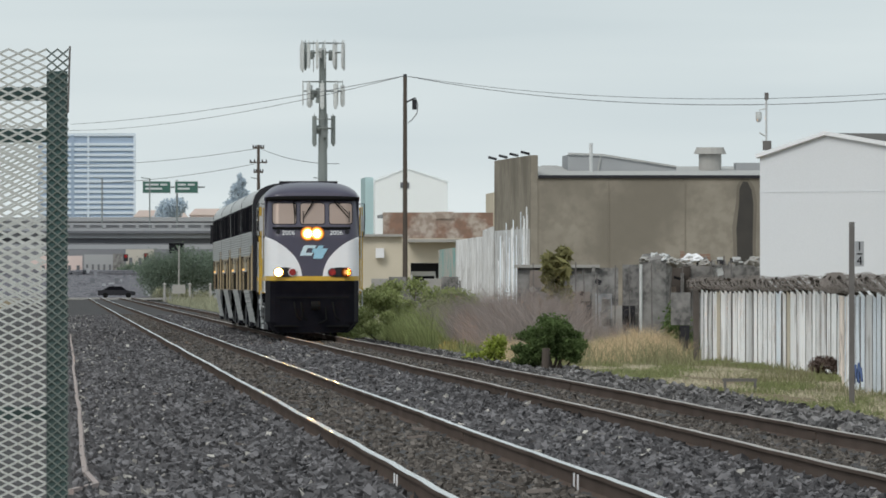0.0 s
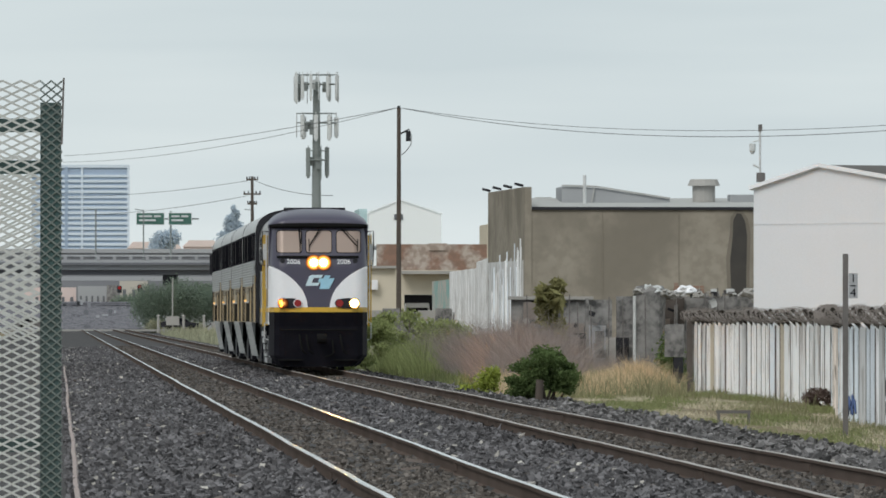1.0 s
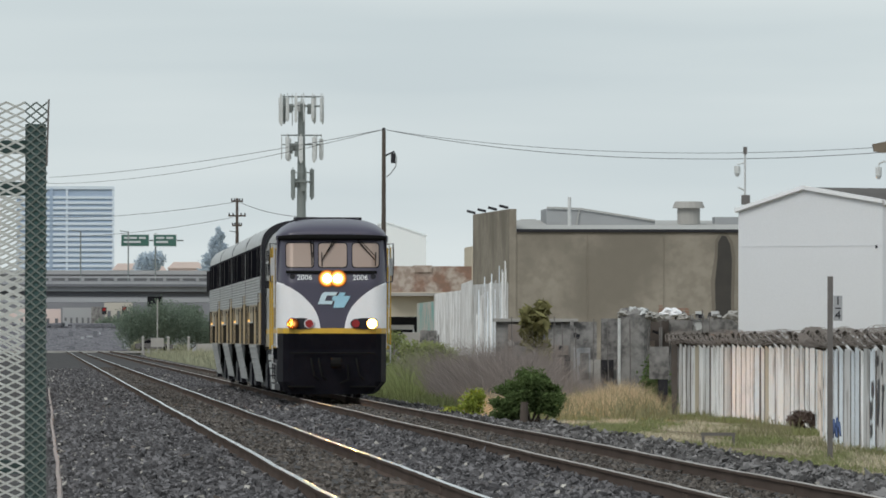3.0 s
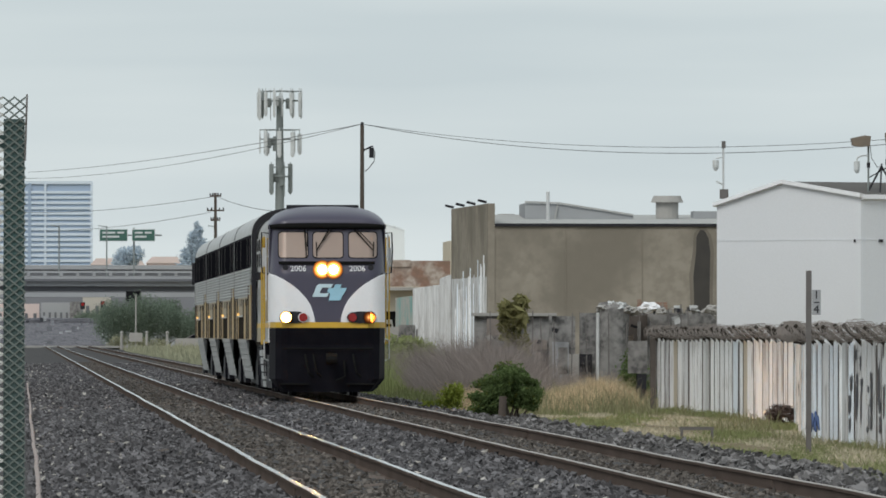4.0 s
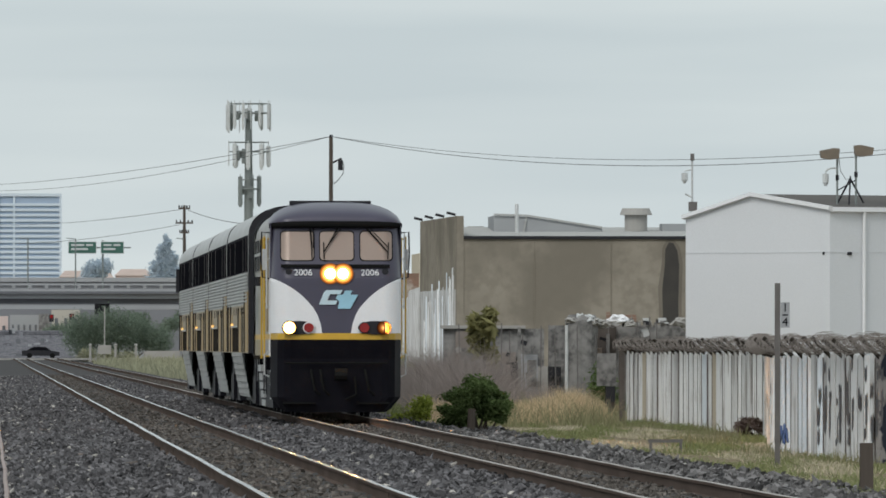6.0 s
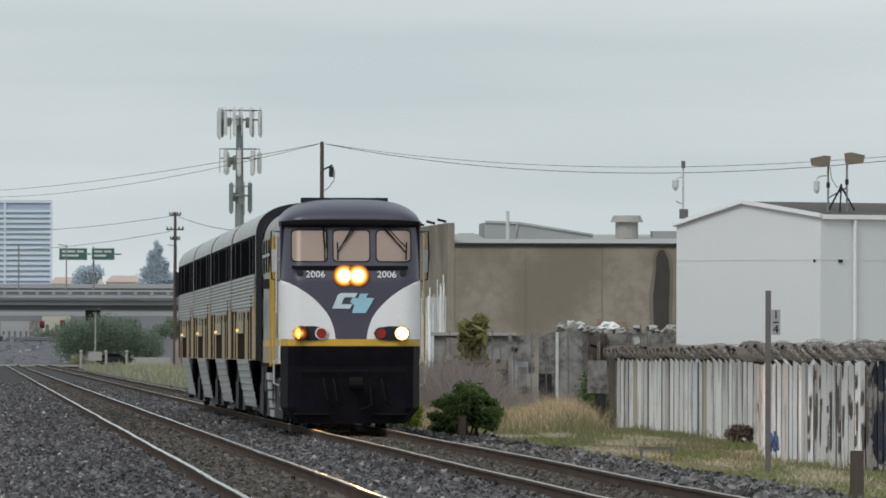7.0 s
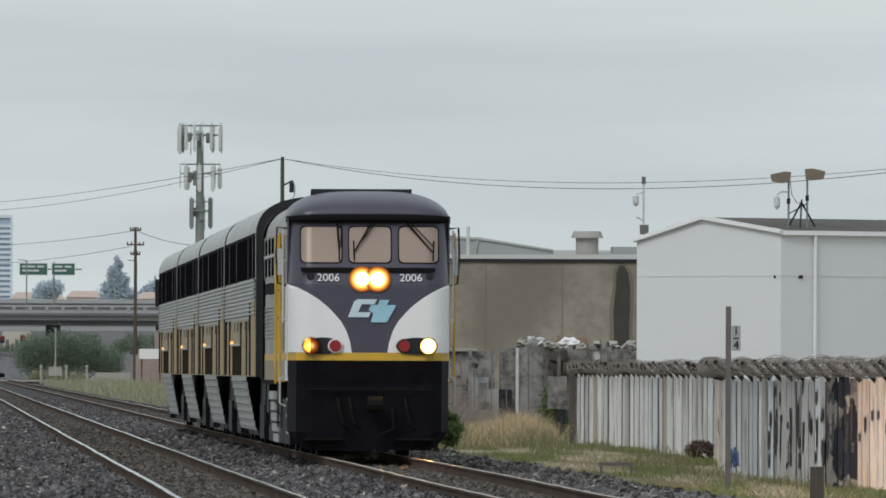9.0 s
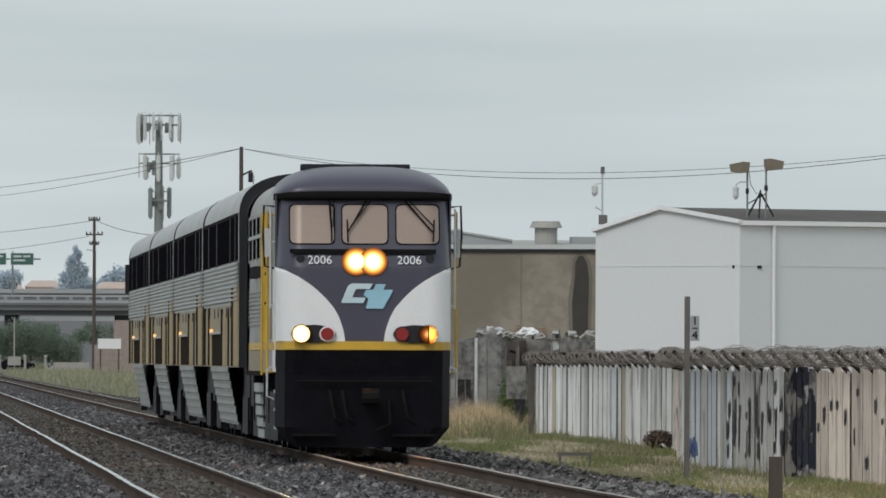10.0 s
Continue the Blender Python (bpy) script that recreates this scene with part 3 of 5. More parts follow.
        part("hatch_rail", boxes(flank(5.4, end - 1.7, 3.64, 3.70, 0.03)), "silver", loco)
        for y in (7.4, 9.2):
            part("junction_box", boxes(flank(y, y + 0.5, 2.95, 3.15, 0.12)), "dark_trim", loco, "dark box on the side")
        for i in range(9):
            part("louvre", boxes(flank(7.0, end - 2.0, 2.15 + i * 0.07, 2.18 + i * 0.07, 0.018)), "darker_silver", loco)
        # dark strip painted as the shade under the sill
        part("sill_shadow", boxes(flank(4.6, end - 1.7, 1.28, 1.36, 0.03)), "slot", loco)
        for y in (3.0, 5.2, 10.2, 12.4):
            part("sill_post", boxes(flank(y, y + 0.16, 0.5, 1.36, 0.02)), "black", loco)
        for i in range(5):
            z = 1.15 - i * 0.2
            part("step", boxes(tuple(sorted((k * (1.36 - 0.03 * i), k * (1.44 - 0.03 * i)))) + (7.6 + 0.3 * i, 10.6 + 0.3 * i, z - 0.15, z)), "silver", loco, "pale ribbed side step")
        part("grab_iron", tubes(((k * 1.49, 0.75, 2.4), (k * 1.49, 0.75, 4.05), 0.018), ((k * 1.49, 0.75, 3.5), (k * 1.40, 0.75, 3.5), 0.014), ((k * 1.49, 0.75, 2.45), (k * 1.40, 0.75, 2.45), 0.014), n=6), "galv", loco, "pale grab iron")
        part("brace", tubes(((k * 1.44, 3.2, 2.5), (k * 1.44, 4.4, 2.5), 0.03), ((k * 1.44, 3.2, 3.0), (k * 1.44, 4.4, 3.0), 0.03), n=6), "dark_trim", loco)
    part("end_band", grid(bmesh.new(), [[(x * 1.03, y, z + 0.02) for x, z in prof] for y in (end - 2.4, end - 0.5)]), "dark_trim", loco, "dark band round the rear end")
    for x in (-1.53, 1.53):
        for y in (1.1, 3.6):
            part("handrail", tubes(((x, y, 1.3), (x, y, 4.0), 0.021), ((x, y, 1.35), (x * 0.93, y, 1.35), 0.016), ((x, y, 3.95), (x * 0.93, y, 3.95), 0.016), n=6), "yellow", loco, "yellow handrail")
        mirror = part("mirror", boxes((x - 0.05, x + 0.05, 0.90, 0.96, 3.25, 3.72)), "galv", loco, "pale mirror in a wire frame")
        part("mirror_frame", polytube(bmesh.new(), [(x * 0.93, 0.93, 4.08), (x * 1.04, 0.93, 4.1), (x * 1.05, 0.93, 3.6), (x * 1.03, 0.93, 3.1), (x * 0.93, 0.93, 3.06)], 0.018, 6), "dark_trim", mirror)
        part("lower_grab", polytube(bmesh.new(), [(x * 0.93, 1.0, 1.45), (x * 1.0, 1.0, 1.4), (x * 1.0, 1.0, 0.95), (x * 0.93, 1.0, 0.9)], 0.018, 6), "galv", loco)
        part("step", boxes(*[(min(x * 0.9, x * 0.75), max(x * 0.9, x * 0.75), 1.3, 2.3, z, z + 0.05) for z in (0.4, 0.7, 1.0)]), "silver", loco)
    # lamps and markings
    head = part("headlight", disc(disc(bmesh.new(), -0.19, front_point(0, 3.17)[1] + 0.02, 3.17, 0.15, 0.06), 0.19, front_point(0, 3.17)[1] + 0.02, 3.17, 0.15, 0.06), "dark_trim", loco)
    for x in (-0.19, 0.19):
        # amber halo round each headlight, drawn as a glowing disc
        amber_glow = shade_back(part("reflector", lamp_disc(0.23, 0.012), "amber_glow", head, "added amber glow disc behind the lamp"))
        amber_glow.matrix_basis = pose(x * 0.72, front_point(0, 3.17)[1] - 0.050 - 0.003 * (x > 0), 3.17)
        bulb = shade_back(part("bulb", lamp_disc(0.145), "lamp", head, "glaring warm headlight"))
        bulb.matrix_basis = pose(x * 0.72, front_point(0, 3.17)[1] - 0.07, 3.17)
    for s in (-1, 1):
        y = front_point(s * 0.85, 1.95)[1]
        bm = bmesh.new()
        prism(bm, [(s * 0.82 + 0.36 * math.cos(a * math.tau / 24) * (1.0), 1.98 + 0.15 * math.sin(a * math.tau / 24)) for a in range(24)], "y", y - 0.05, y + 0.1)
        pod = part("lamp_pod", bm, "dark_trim", loco)
        # amber disc added for the dimmed glow while the lamp faces aside
        amber_glow = shade_back(part("reflector", lamp_disc(0.144, 0.02), "dim_glow", pod, "added amber glow disc behind the lamp"))
        amber_glow.matrix_basis = pose(s * 1.02, y - 0.056, 1.98)
        # added swivel: the lamp turns away to look unlit
        swivel = shade_back(part("ditch_light", lamp_disc(0.14, 0.012), "lamp", pod, "glaring warm ditch light that turns to imitate flashing"))
        swivel.matrix_basis = pose(s * 1.02, y - 0.085, 1.98)
        ditch_lights.append((swivel, s, y - 0.085))
        # dark ring added to hold back light from the turned lamp
        ring = []
        for yy, rr in ((y - 0.05, 0.157), (y - 0.14, 0.157), (y - 0.14, 0.149), (y - 0.05, 0.149)):
            ring.append([(s * 1.02 + rr * math.cos(k * math.tau / 24), yy, 1.98 + rr * math.sin(k * math.tau / 24)) for k in range(25)])
        part("lamp_hood", grid(bmesh.new(), ring), "rubber", pod, "dark ring added against side spill")
        part("marker_ring", disc(bmesh.new(), s * 0.6, y - 0.052, 1.98, 0.13, 0.01), "white" if s < 0 else "dark_trim", pod)
        part("marker_light", disc(bmesh.new(), s * 0.6, y - 0.055, 1.98, 0.105, 0.03), "red", pod, "red marker lens")
    part("number_bar", boxes((-1.2, 1.15, front_point(0, 3.32)[1] - 0.05, front_point(0, 3.32)[1], 3.30, 3.375)), "rubber", loco)
    for x in (-1.03, 1.05):
        part("class_light", disc(bmesh.new(), x, front_point(x, 3.22)[1] + 0.01, 3.22, 0.07, 0.04), "dark_trim", loco)
    for x in (-0.72, 0.72):
        text_part("fleet_number", "2006", 0.2, (x, front_point(x, 3.18)[1] - 0.03, 3.19), (75, 0, 0), "white", loco, "white fleet number")
    y = front_point(0, 2.6)[1] - 0.03
    emblem = part("emblem", prism(bmesh.new(), [(-0.38, 2.49), (-0.02, 2.49), (0.02, 2.58), (-0.20, 2.58), (-0.14, 2.72), (0.08, 2.72), (0.13, 2.81), (-0.21, 2.81), (-0.27, 2.77)], "y", y, y + 0.02), "pale_blue", loco, "pale blue slanted emblem")
    part("emblem_shape", prism(bmesh.new(), [(0.02, 2.40), (0.30, 2.40), (0.35, 2.50), (0.42, 2.62), (0.46, 2.71), (0.30, 2.71), (0.34, 2.80), (0.18, 2.80), (0.14, 2.71), (0.02, 2.71), (-0.02, 2.62), (0.06, 2.56)], "y", y - 0.012, y - 0.002), "blue", emblem, "light blue slanted shape")
    part("roof_hatch", boxes((-0.95, 0.8, 1.7, 2.6, 4.70, 4.80)), "dark_trim", loco)
    part("coupler", tubes(((0.08, 0.2, 0.95), (0.08, -0.45, 0.95), 0.12), ((-0.05, -0.4, 0.95), (0.22, -0.4, 0.95), 0.14), n=10), "rubber", loco, "dark grimy coupler")
    part("anticlimber", boxes((-0.9, 0.9, -0.02, 0.3, 1.52, 1.64)), "black", loco)
    part("cut_lever", tubes(((-1.1, -0.02, 1.2), (1.1, -0.02, 1.2), 0.022), n=6), "rubber", loco, "dark uncoupling lever")
    for x in (-0.55, -0.35, 0.62):
        part("hose", polytube(bmesh.new(), [(x, 0.05, 1.05), (x + 0.03, -0.12, 0.85), (x + 0.08, -0.14, 0.6), (x + 0.2, -0.05, 0.5)], 0.03, 6), "rubber", loco)
    for x in (-0.8, 0.8):
        part("footboard", boxes((x - 0.35, x + 0.35, -0.02, 0.25, 0.3, 0.34)), "rubber", loco)
    part("hose", tubes(((0.4, 0.05, 0.9), (0.42, -0.12, 0.5), 0.03), ((0.42, -0.12, 0.5), (0.2, -0.1, 0.4), 0.03), n=6), "rubber", loco)
    loco.scale = (1.0, 1.0, 0.979)
    return loco


CAR_LENGTH, CAR_PITCH = 22.7, 23.4


def build_car():
    car = thing("passenger_car", (7.45, 200, 0), "silver double-deck passenger car with dark window band behind the locomotive", "railway car", "passenger cars of the train")
    end = CAR_LENGTH
    prof = round_profile(1.52, 1.38, 4.05, 4.80)
    bm = bmesh.new()
    grid(bm, [[(x, y, z) for x, z in prof] for y in (0, end)])
    part("body", bm, "silver", car, "silver metal car body", True)
    for y in (0, end):
        bm = bmesh.new()
        bm.faces.new([bm.verts.new((x, y, z)) for x, z in prof])
        part("end_wall", bm, "dark_trim", car, "dark car end")
    for s in (-1, 1):
        def slab(y0, y1, z0, z1, d=0.015, e=0.0):
            return tuple(sorted((s * (1.52 + e), s * (1.522 + d + e)))) + (y0, y1, z0, z1)
        part("window_band", boxes(slab(0.4, end - 0.4, 3.26, 4.04)), "dark_glass", car, "dark upper window band")
        part("window_frame", boxes(slab(0.35, end - 0.35, 4.04, 4.1, 0.02)), "dark_trim", car)
        for y in (1.6, 4.6, 13.0, 18.4):
            part("mullion", boxes(slab(y, y + 0.3, 3.24, 4.06, 0.016)), "post_grey", car)
        ribs = []
        for i in range(9):
            z = 2.55 + i * 0.078
            ribs += [(s * 1.522, z), (s * 1.55, z + 0.014), (s * 1.55, z + 0.044), (s * 1.522, z + 0.058)]
        bm = grid(bmesh.new(), [[(x, y, z) for x, z in ribs] for y in (0.15, end - 0.15)])
        part("fluting", bm, "silver", car, "ribbed silver side panel")
        part("lower_panel", boxes(slab(0.1, end - 0.1, 1.38, 2.5, 0.004)), "tan_silver", car, "tan lower side")
        for y0, y1, top in ((0.15, 2.7, 2.8), (7.4, 9.4, 2.35), (16.4, 17.6, 2.3), (18.9, 20.2, 2.45)):
            part("gold_panel", boxes(slab(y0, y1, 1.4, top, 0.014)), "gold", car, "gold side panel")
        # doorway is a dark slab with the recess shade in its colour
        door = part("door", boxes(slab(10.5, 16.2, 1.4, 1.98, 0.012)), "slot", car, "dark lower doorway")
        part("door_lamp", boxes(slab(15.7, 16.1, 2.02, 2.09, 0.06)), "amber", door, "glowing amber lamp")
        part("door_header", boxes(slab(10.2, 16.5, 1.99, 2.03, 0.05)), "silver", door)
        # slots are raised dark strips, their inner shade put into the colour
        for y, w, top in ((2.75, 1.2, 2.8), (5.4, 0.6, 2.45), (9.2, 1.1, 2.45), (17.6, 1.2, 2.5), (20.3, 1.3, 2.5)):
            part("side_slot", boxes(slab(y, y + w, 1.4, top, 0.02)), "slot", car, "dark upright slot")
        for y in (4.2, 6.8, 12.0, 14.4):
            part("small_window", boxes(slab(y, y + 0.35, 2.28, 2.46, 0.012)), "slot", car)
        steps = []
        for i in range(7):
            z = 1.38 - i * 0.15
            x = 1.52 - (1.38 - z) * 0.2
            steps += [(s * (x + 0.012), z), (s * (x + 0.012), z - 0.09), (s * (x - 0.012), z - 0.1), (s * (x - 0.012), z - 0.145)]
        bm = grid(bmesh.new(), [[(x, y, z) for x, z in steps] for y in (6.0, 17.0)])
        part("skirt", bm, "darker_silver", car, "ribbed silver lower skirt")
    # black underbody, added boxes and black wheels stand in for shade below
    part("underbody", boxes((-1.25, 1.25, 0.3, end - 0.3, 0.7, 1.4)), "black", car)
    for y in (5.6, 9.4, 13.2):
        part("equipment_case", boxes((-1.18, 1.18, y, y + 3.4, 0.22, 0.72)), "black", car, "black box added to darken the space under the car")
    for y in (1.8, end - 4.6):
        truck = part("truck", boxes((-1.3, -1.1, y, y + 2.8, 0.2, 0.85), (1.1, 1.3, y, y + 2.8, 0.2, 0.85), (-1.1, 1.1, y + 1.1, y + 1.7, 0.4, 0.7)), "black", car)
        for yy in (y + 0.2, y + 2.6):
            for x in (-0.755, 0.755):
                part("wheel", tubes(((x - 0.06, yy, 0.46), (x + 0.06, yy, 0.46), 0.46), n=20), "black", truck)
    part("diaphragm", boxes((-0.9, 0.9, -0.35, 0.0, 1.4, 4.2), (-0.9, 0.9, end, end + 0.35, 1.4, 4.2)), "rubber", car)
    part("roof_seam", grid(bmesh.new(), [[(x * 1.008, y, z + 0.01) for x, z in prof] for y in (end - 0.5, end)]), "dark_trim", car)
    return car


locomotive = build_locomotive()
cars = [build_car()]
for i in range(3):
    cars.append(copy_thing(cars[0], pose(7.45, 230, 0)))
part("end_marker", boxes((-1.64, -1.53, CAR_LENGTH - 0.5, CAR_LENGTH - 0.2, 3.2, 3.95)), "dark_trim", cars[-1], "dark box at the end of the last car")


# ---- near fence ----
def expanded_mesh(x0, x1, z0, z1, y, dx, dz, w, mat, parent, name="mesh_panel"):
    """A sheet of stretched diamonds, each strand a thin bar."""
    verts, faces = [], []
    nx, nz = int((x1 - x0) / dx), int((z1 - z0) / dz)
    for i in range(nx):
        for j in range(nz):
            cx, cz = x0 + (i + 0.5) * dx, z0 + (j + 0.5) * dz
            for sx, sz in ((1, 1), (1, -1)):
                for flip in (0, 1):
                    ax, az = cx - sx * dx / 2 * (1 - flip), cz - sz * dz / 2 * (1 - flip)
                    bx, bz = cx + sx * dx / 2 * flip, cz + sz * dz / 2 * flip
                    k = len(verts)
                    for px, pz in ((ax, az), (bx, bz)):
                        verts.extend(((px, y, pz - w / 2), (px, y - 0.004, pz + w / 2), (px, y + 0.004, pz + w / 2)))
                    faces.extend(((k, k + 1, k + 4, k + 3), (k + 1, k + 2, k + 5, k + 4), (k + 2, k, k + 3, k + 5)))
    ob = cloud(name, verts, faces, mat, parent)
    return ob


def build_fence_end():
    fence = thing("mesh_fence", (0, 0, 0), "green-posted expanded metal mesh fence beside the ballast", "fence")
    y = 45.0
    expanded_mesh(-2.6835, -0.075, -0.3, 2.51, y, 0.0767, 0.036, 0.0095, "mesh_grey", fence)
    expanded_mesh(-0.0765, 0.0145, -0.3, 2.51, y + 0.012, 0.0455, 0.036, 0.0085, "mesh_green", fence, "edge_mesh")
    part("post", boxes((-0.075, 0.01, y + 0.02, y + 0.105, -0.35, 2.42)), "green", fence, "dark green square post")
    part("post", boxes((-2.6, -2.52, y + 0.02, y + 0.105, -0.35, 2.42)), "green", fence, "dark green square post")
    for z in (2.30, 2.13, 1.0, -0.1):
        part("rail", boxes((-2.52, -0.075, y + 0.03, y + 0.08, z, z + 0.055)), "green", fence, "dark green cross rail")
    ob = expanded_mesh(-2.7, -0.03, 1.45, 2.26, y + 2.6, 0.0765, 0.0395, 0.0105, "mesh_grey", fence, "back_mesh_panel")
    part("edge_strip", tubes(((0.012, y, 2.25), (0.02, y, 2.52), 0.004), n=6), "post_grey", fence, "bent wire at the panel corner")


build_fence_end()


# ---- yard fence of corrugated sheets ----
def corrugated(bm, a, b, z0, z1, pitch=0.26, depth=0.05, rng=random):
    a, b = Vector((*a, 0)), Vector((*b, 0))
    n = int((b - a).length / pitch)
    d = (b - a) / n
    nrm = Vector((d.y, -d.x, 0)).normalized()
    for i in range(n):
        top = z1 + rng.uniform(-0.03, 0.03)
        p = a + d * i
        q = [p, p + d * 0.35, p + d * 0.5, p + d * 0.85, p + d]
        off = [0, 0, depth, depth, 0]
        lo = [bm.verts.new((*(v + nrm * o).xy, z0)) for v, o in zip(q, off)]
        hi = [bm.verts.new((*(v + nrm * o).xy, top)) for v, o in zip(q, off)]
        for k in range(4):
            bm.faces.new((lo[k], lo[k + 1], hi[k + 1], hi[k]))


def build_yard_fence():
    rng = random.Random(5)
    fence = thing("corrugated_fence", (0, 0, 0), "weathered white and peach sheet metal fence topped with razor wire", "fence")
    line = [(17.3, 301), (17.55, 276), (17.75, 254), (15.0, 212), (15.2, 203), (15.47, 193), (15.6, 188), (15.9, 178), (16.3, 166), (17, 150)]
    runs = (("sheet", 1.55), ("sheet", 1.55), ("peach_sheet", 2.6), ("blue_sheet", 1.0), ("grey_sheet", 1.05), ("black_sheet", 1.0), ("peach_sheet", 1.05), ("peach_sheet", 1.1), ("sheet", 1.1))
    for (a, b), (mat, pitch) in zip(zip(line, line[1:]), runs):
        a, b = Vector((*a, 0)), Vector((*b, 0))
        n = max(1, round((b - a).length / pitch))
        d = (b - a) / n
        nrm = Vector((d.y, -d.x, 0)).normalized()
        if nrm.x > 0:
            nrm = -nrm
        # dark backing added to close the gaps, coloured like the shade in them
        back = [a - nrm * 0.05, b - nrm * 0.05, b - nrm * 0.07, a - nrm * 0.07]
        part("backing_sheet", prism(bmesh.new(), [(v.x, v.y) for v in back], "z", -0.5, 1.34), "rust_shade", fence, "dark sheet added behind the gaps, coloured as shade")
        marks = [0.0] + sorted(min(n, max(0, k + rng.uniform(-0.28, 0.28))) for k in range(1, n)) + [float(n)]
        for i in range(n):
            top = 1.42 + rng.uniform(-0.06, 0.05)
            low = -0.5
            lean = rng.uniform(0.012, 0.028)
            p, q, e = a + d * marks[i], a + d * (marks[i] + (marks[i + 1] - marks[i]) * rng.uniform(0.6, 0.88)), a + d * marks[i + 1]
            outline = [p + nrm * lean, q + nrm * 0.012, q + nrm * 0.002, p + nrm * (lean - 0.01)]
            bm = prism(bmesh.new(), [(v.x, v.y) for v in outline], "z", low, top)
            m = mat
            if mat == "sheet" and i == 4:
                m = "cream"
            elif rng.random() < 0.12:
                m = rng.choice(("grey_sheet", "sheet", "blue_sheet"))
            part("sheet", bm, m, fence)
            # dark strip with the groove's shade put into its colour
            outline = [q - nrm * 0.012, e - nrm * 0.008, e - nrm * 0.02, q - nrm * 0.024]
            part("lap", prism(bmesh.new(), [(v.x, v.y) for v in outline], "z", low, top - 0.04), "rust_shade", fence)
            # flaked and sprayed spots, thickest where the paint peels
            spots = {"grey_sheet": 4, "black_sheet": 3, "blue_sheet": 0, "peach_sheet": 1, "sheet": 0}[mat]
            for j in range(spots if b.y < 230 else 0):
                tall = j == 0 and mat in ("grey_sheet", "black_sheet") and rng.random() < 0.5
                z0 = rng.uniform(-0.25, 0.2) if tall else rng.uniform(-0.35, 1.15)
                z1 = z0 + (rng.uniform(0.5, 1.0) if tall else rng.uniform(0.12, 0.42))
                o = nrm * (lean + 0.004 + 0.002 * j)
                s0 = rng.uniform(0.0, 0.3)
                s1 = s0 + rng.uniform(0.22, 0.45)
                bm = bmesh.new()
                k0, k1 = p + d * s0 + o, p + d * s1 + o
                mid = k0.lerp(k1, 0.45)
                h = z1 - z0
                pts = [(k0.x, k0.y, z0 + h * 0.2), (mid.x, mid.y, z0), (k1.x, k1.y, z0 + h * 0.3), (k1.x, k1.y, z1), (mid.x, mid.y, z1 - h * 0.25), (k0.x, k0.y, z1 - h * 0.1)]
                bm.faces.new([bm.verts.new(v) for v in pts])
                part("paint_patch", bm, "graffiti", fence, "black spray paint patch")
        m = int((b - a).length / 1.7)
        for i in range(m):
            p = a.lerp(b, (i + rng.random() * 0.3) / max(1, m)) - nrm * 0.02
            tip = p + nrm * rng.uniform(0.30, 0.42)
            part("arm", tubes(((p.x, p.y, 1.34), (tip.x, tip.y, 1.38 + rng.uniform(0.28, 0.36)), 0.042), n=5), "slot", fence, "dark slanted bracket arm")
        for w in range(3):
            strand = []
            for i in range(41):
                c = a.lerp(b, i / 40) + nrm * (0.1 + 0.12 * w)
                strand.append((c.x, c.y, 1.46 + 0.105 * w + rng.uniform(-0.015, 0.015)))
            part("wire_strand", polytube(bmesh.new(), strand, 0.011, 3), "coil", fence, "barbed wire strand")
        for w in (0.0, 1.0, 2.0):
            turns = int((b - a).length / ((0.42 + 0.2 * w) * (0.6 if b.y < 230 else 1.0)))
            pts = []
            for i in range(turns * 7):
                s, ang = i / (turns * 7), i * math.tau / 7 + w
                r = 0.125 + 0.03 * math.sin(i * 0.37 + w) + 0.02 * math.sin(i * 0.05)
                c = a.lerp(b, s) + nrm * 0.2
                pts.append((c.x + 1.35 * r * math.cos(ang), c.y + 0.08 * math.sin(ang * 0.5), 1.57 + 0.03 * w + 0.035 * math.sin(s * 9 + b.y) + r * math.sin(ang)))
            part("wire_coil", polytube(bmesh.new(), pts, 0.0058, 3), "coil", fence, "weathered coiled razor wire")
    part("corner_post", boxes((17.12, 17.26, 301.2, 301.6, -0.5, 1.5)), "rust_shade", fence)
    part("corner_post", boxes((16.8, 17.06, 302.2, 302.6, -0.5, 0.45)), "dark_trim", fence)
    part("corner_sheet", boxes((16.55, 17.08, 302.2, 302.3, 0.46, 1.35)), "dark_concrete", fence, "grey sheet at the fence corner")
    for y, z in ((208.2, -0.24), (206.4, -0.28), (205.2, -0.24)):
        stroke = [(14.79 + 0.022 * (y - k * 0.42 - 209), y - k * 0.42, z + h) for k, h in enumerate((0.0, 0.34, 0.1, 0.26, 0.02))]
        part("paint_patch", polytube(bmesh.new(), stroke, 0.022, 4), "blue_paint", fence, "blue spray paint scrawl")


build_yard_fence()


def build_quarter_post():
    post = thing("quarter_mile_post", (13.09, 184, 0), "thin grey steel post with a small pale quarter sign", "sign post")
    part("pole", boxes((-0.045, 0.045, -0.03, 0.03, -0.5, 2.6)), "post_grey", post)
    plate = part("plate", boxes((0.05, 0.2, -0.045, -0.035, 1.86, 2.28)), "hazy_grey", post, "small pale grey sign plate")
    text_part("numeral", "1", 0.2, (0.125, -0.05, 2.19), (90, 0, 0), "black", plate, "black numeral")
    text_part("numeral", "4", 0.2, (0.125, -0.05, 1.95), (90, 0, 0), "black", plate, "black numeral")
    part("fraction_bar", boxes((0.08, 0.17, -0.052, -0.046, 2.06, 2.08)), "black", plate)


build_quarter_post()


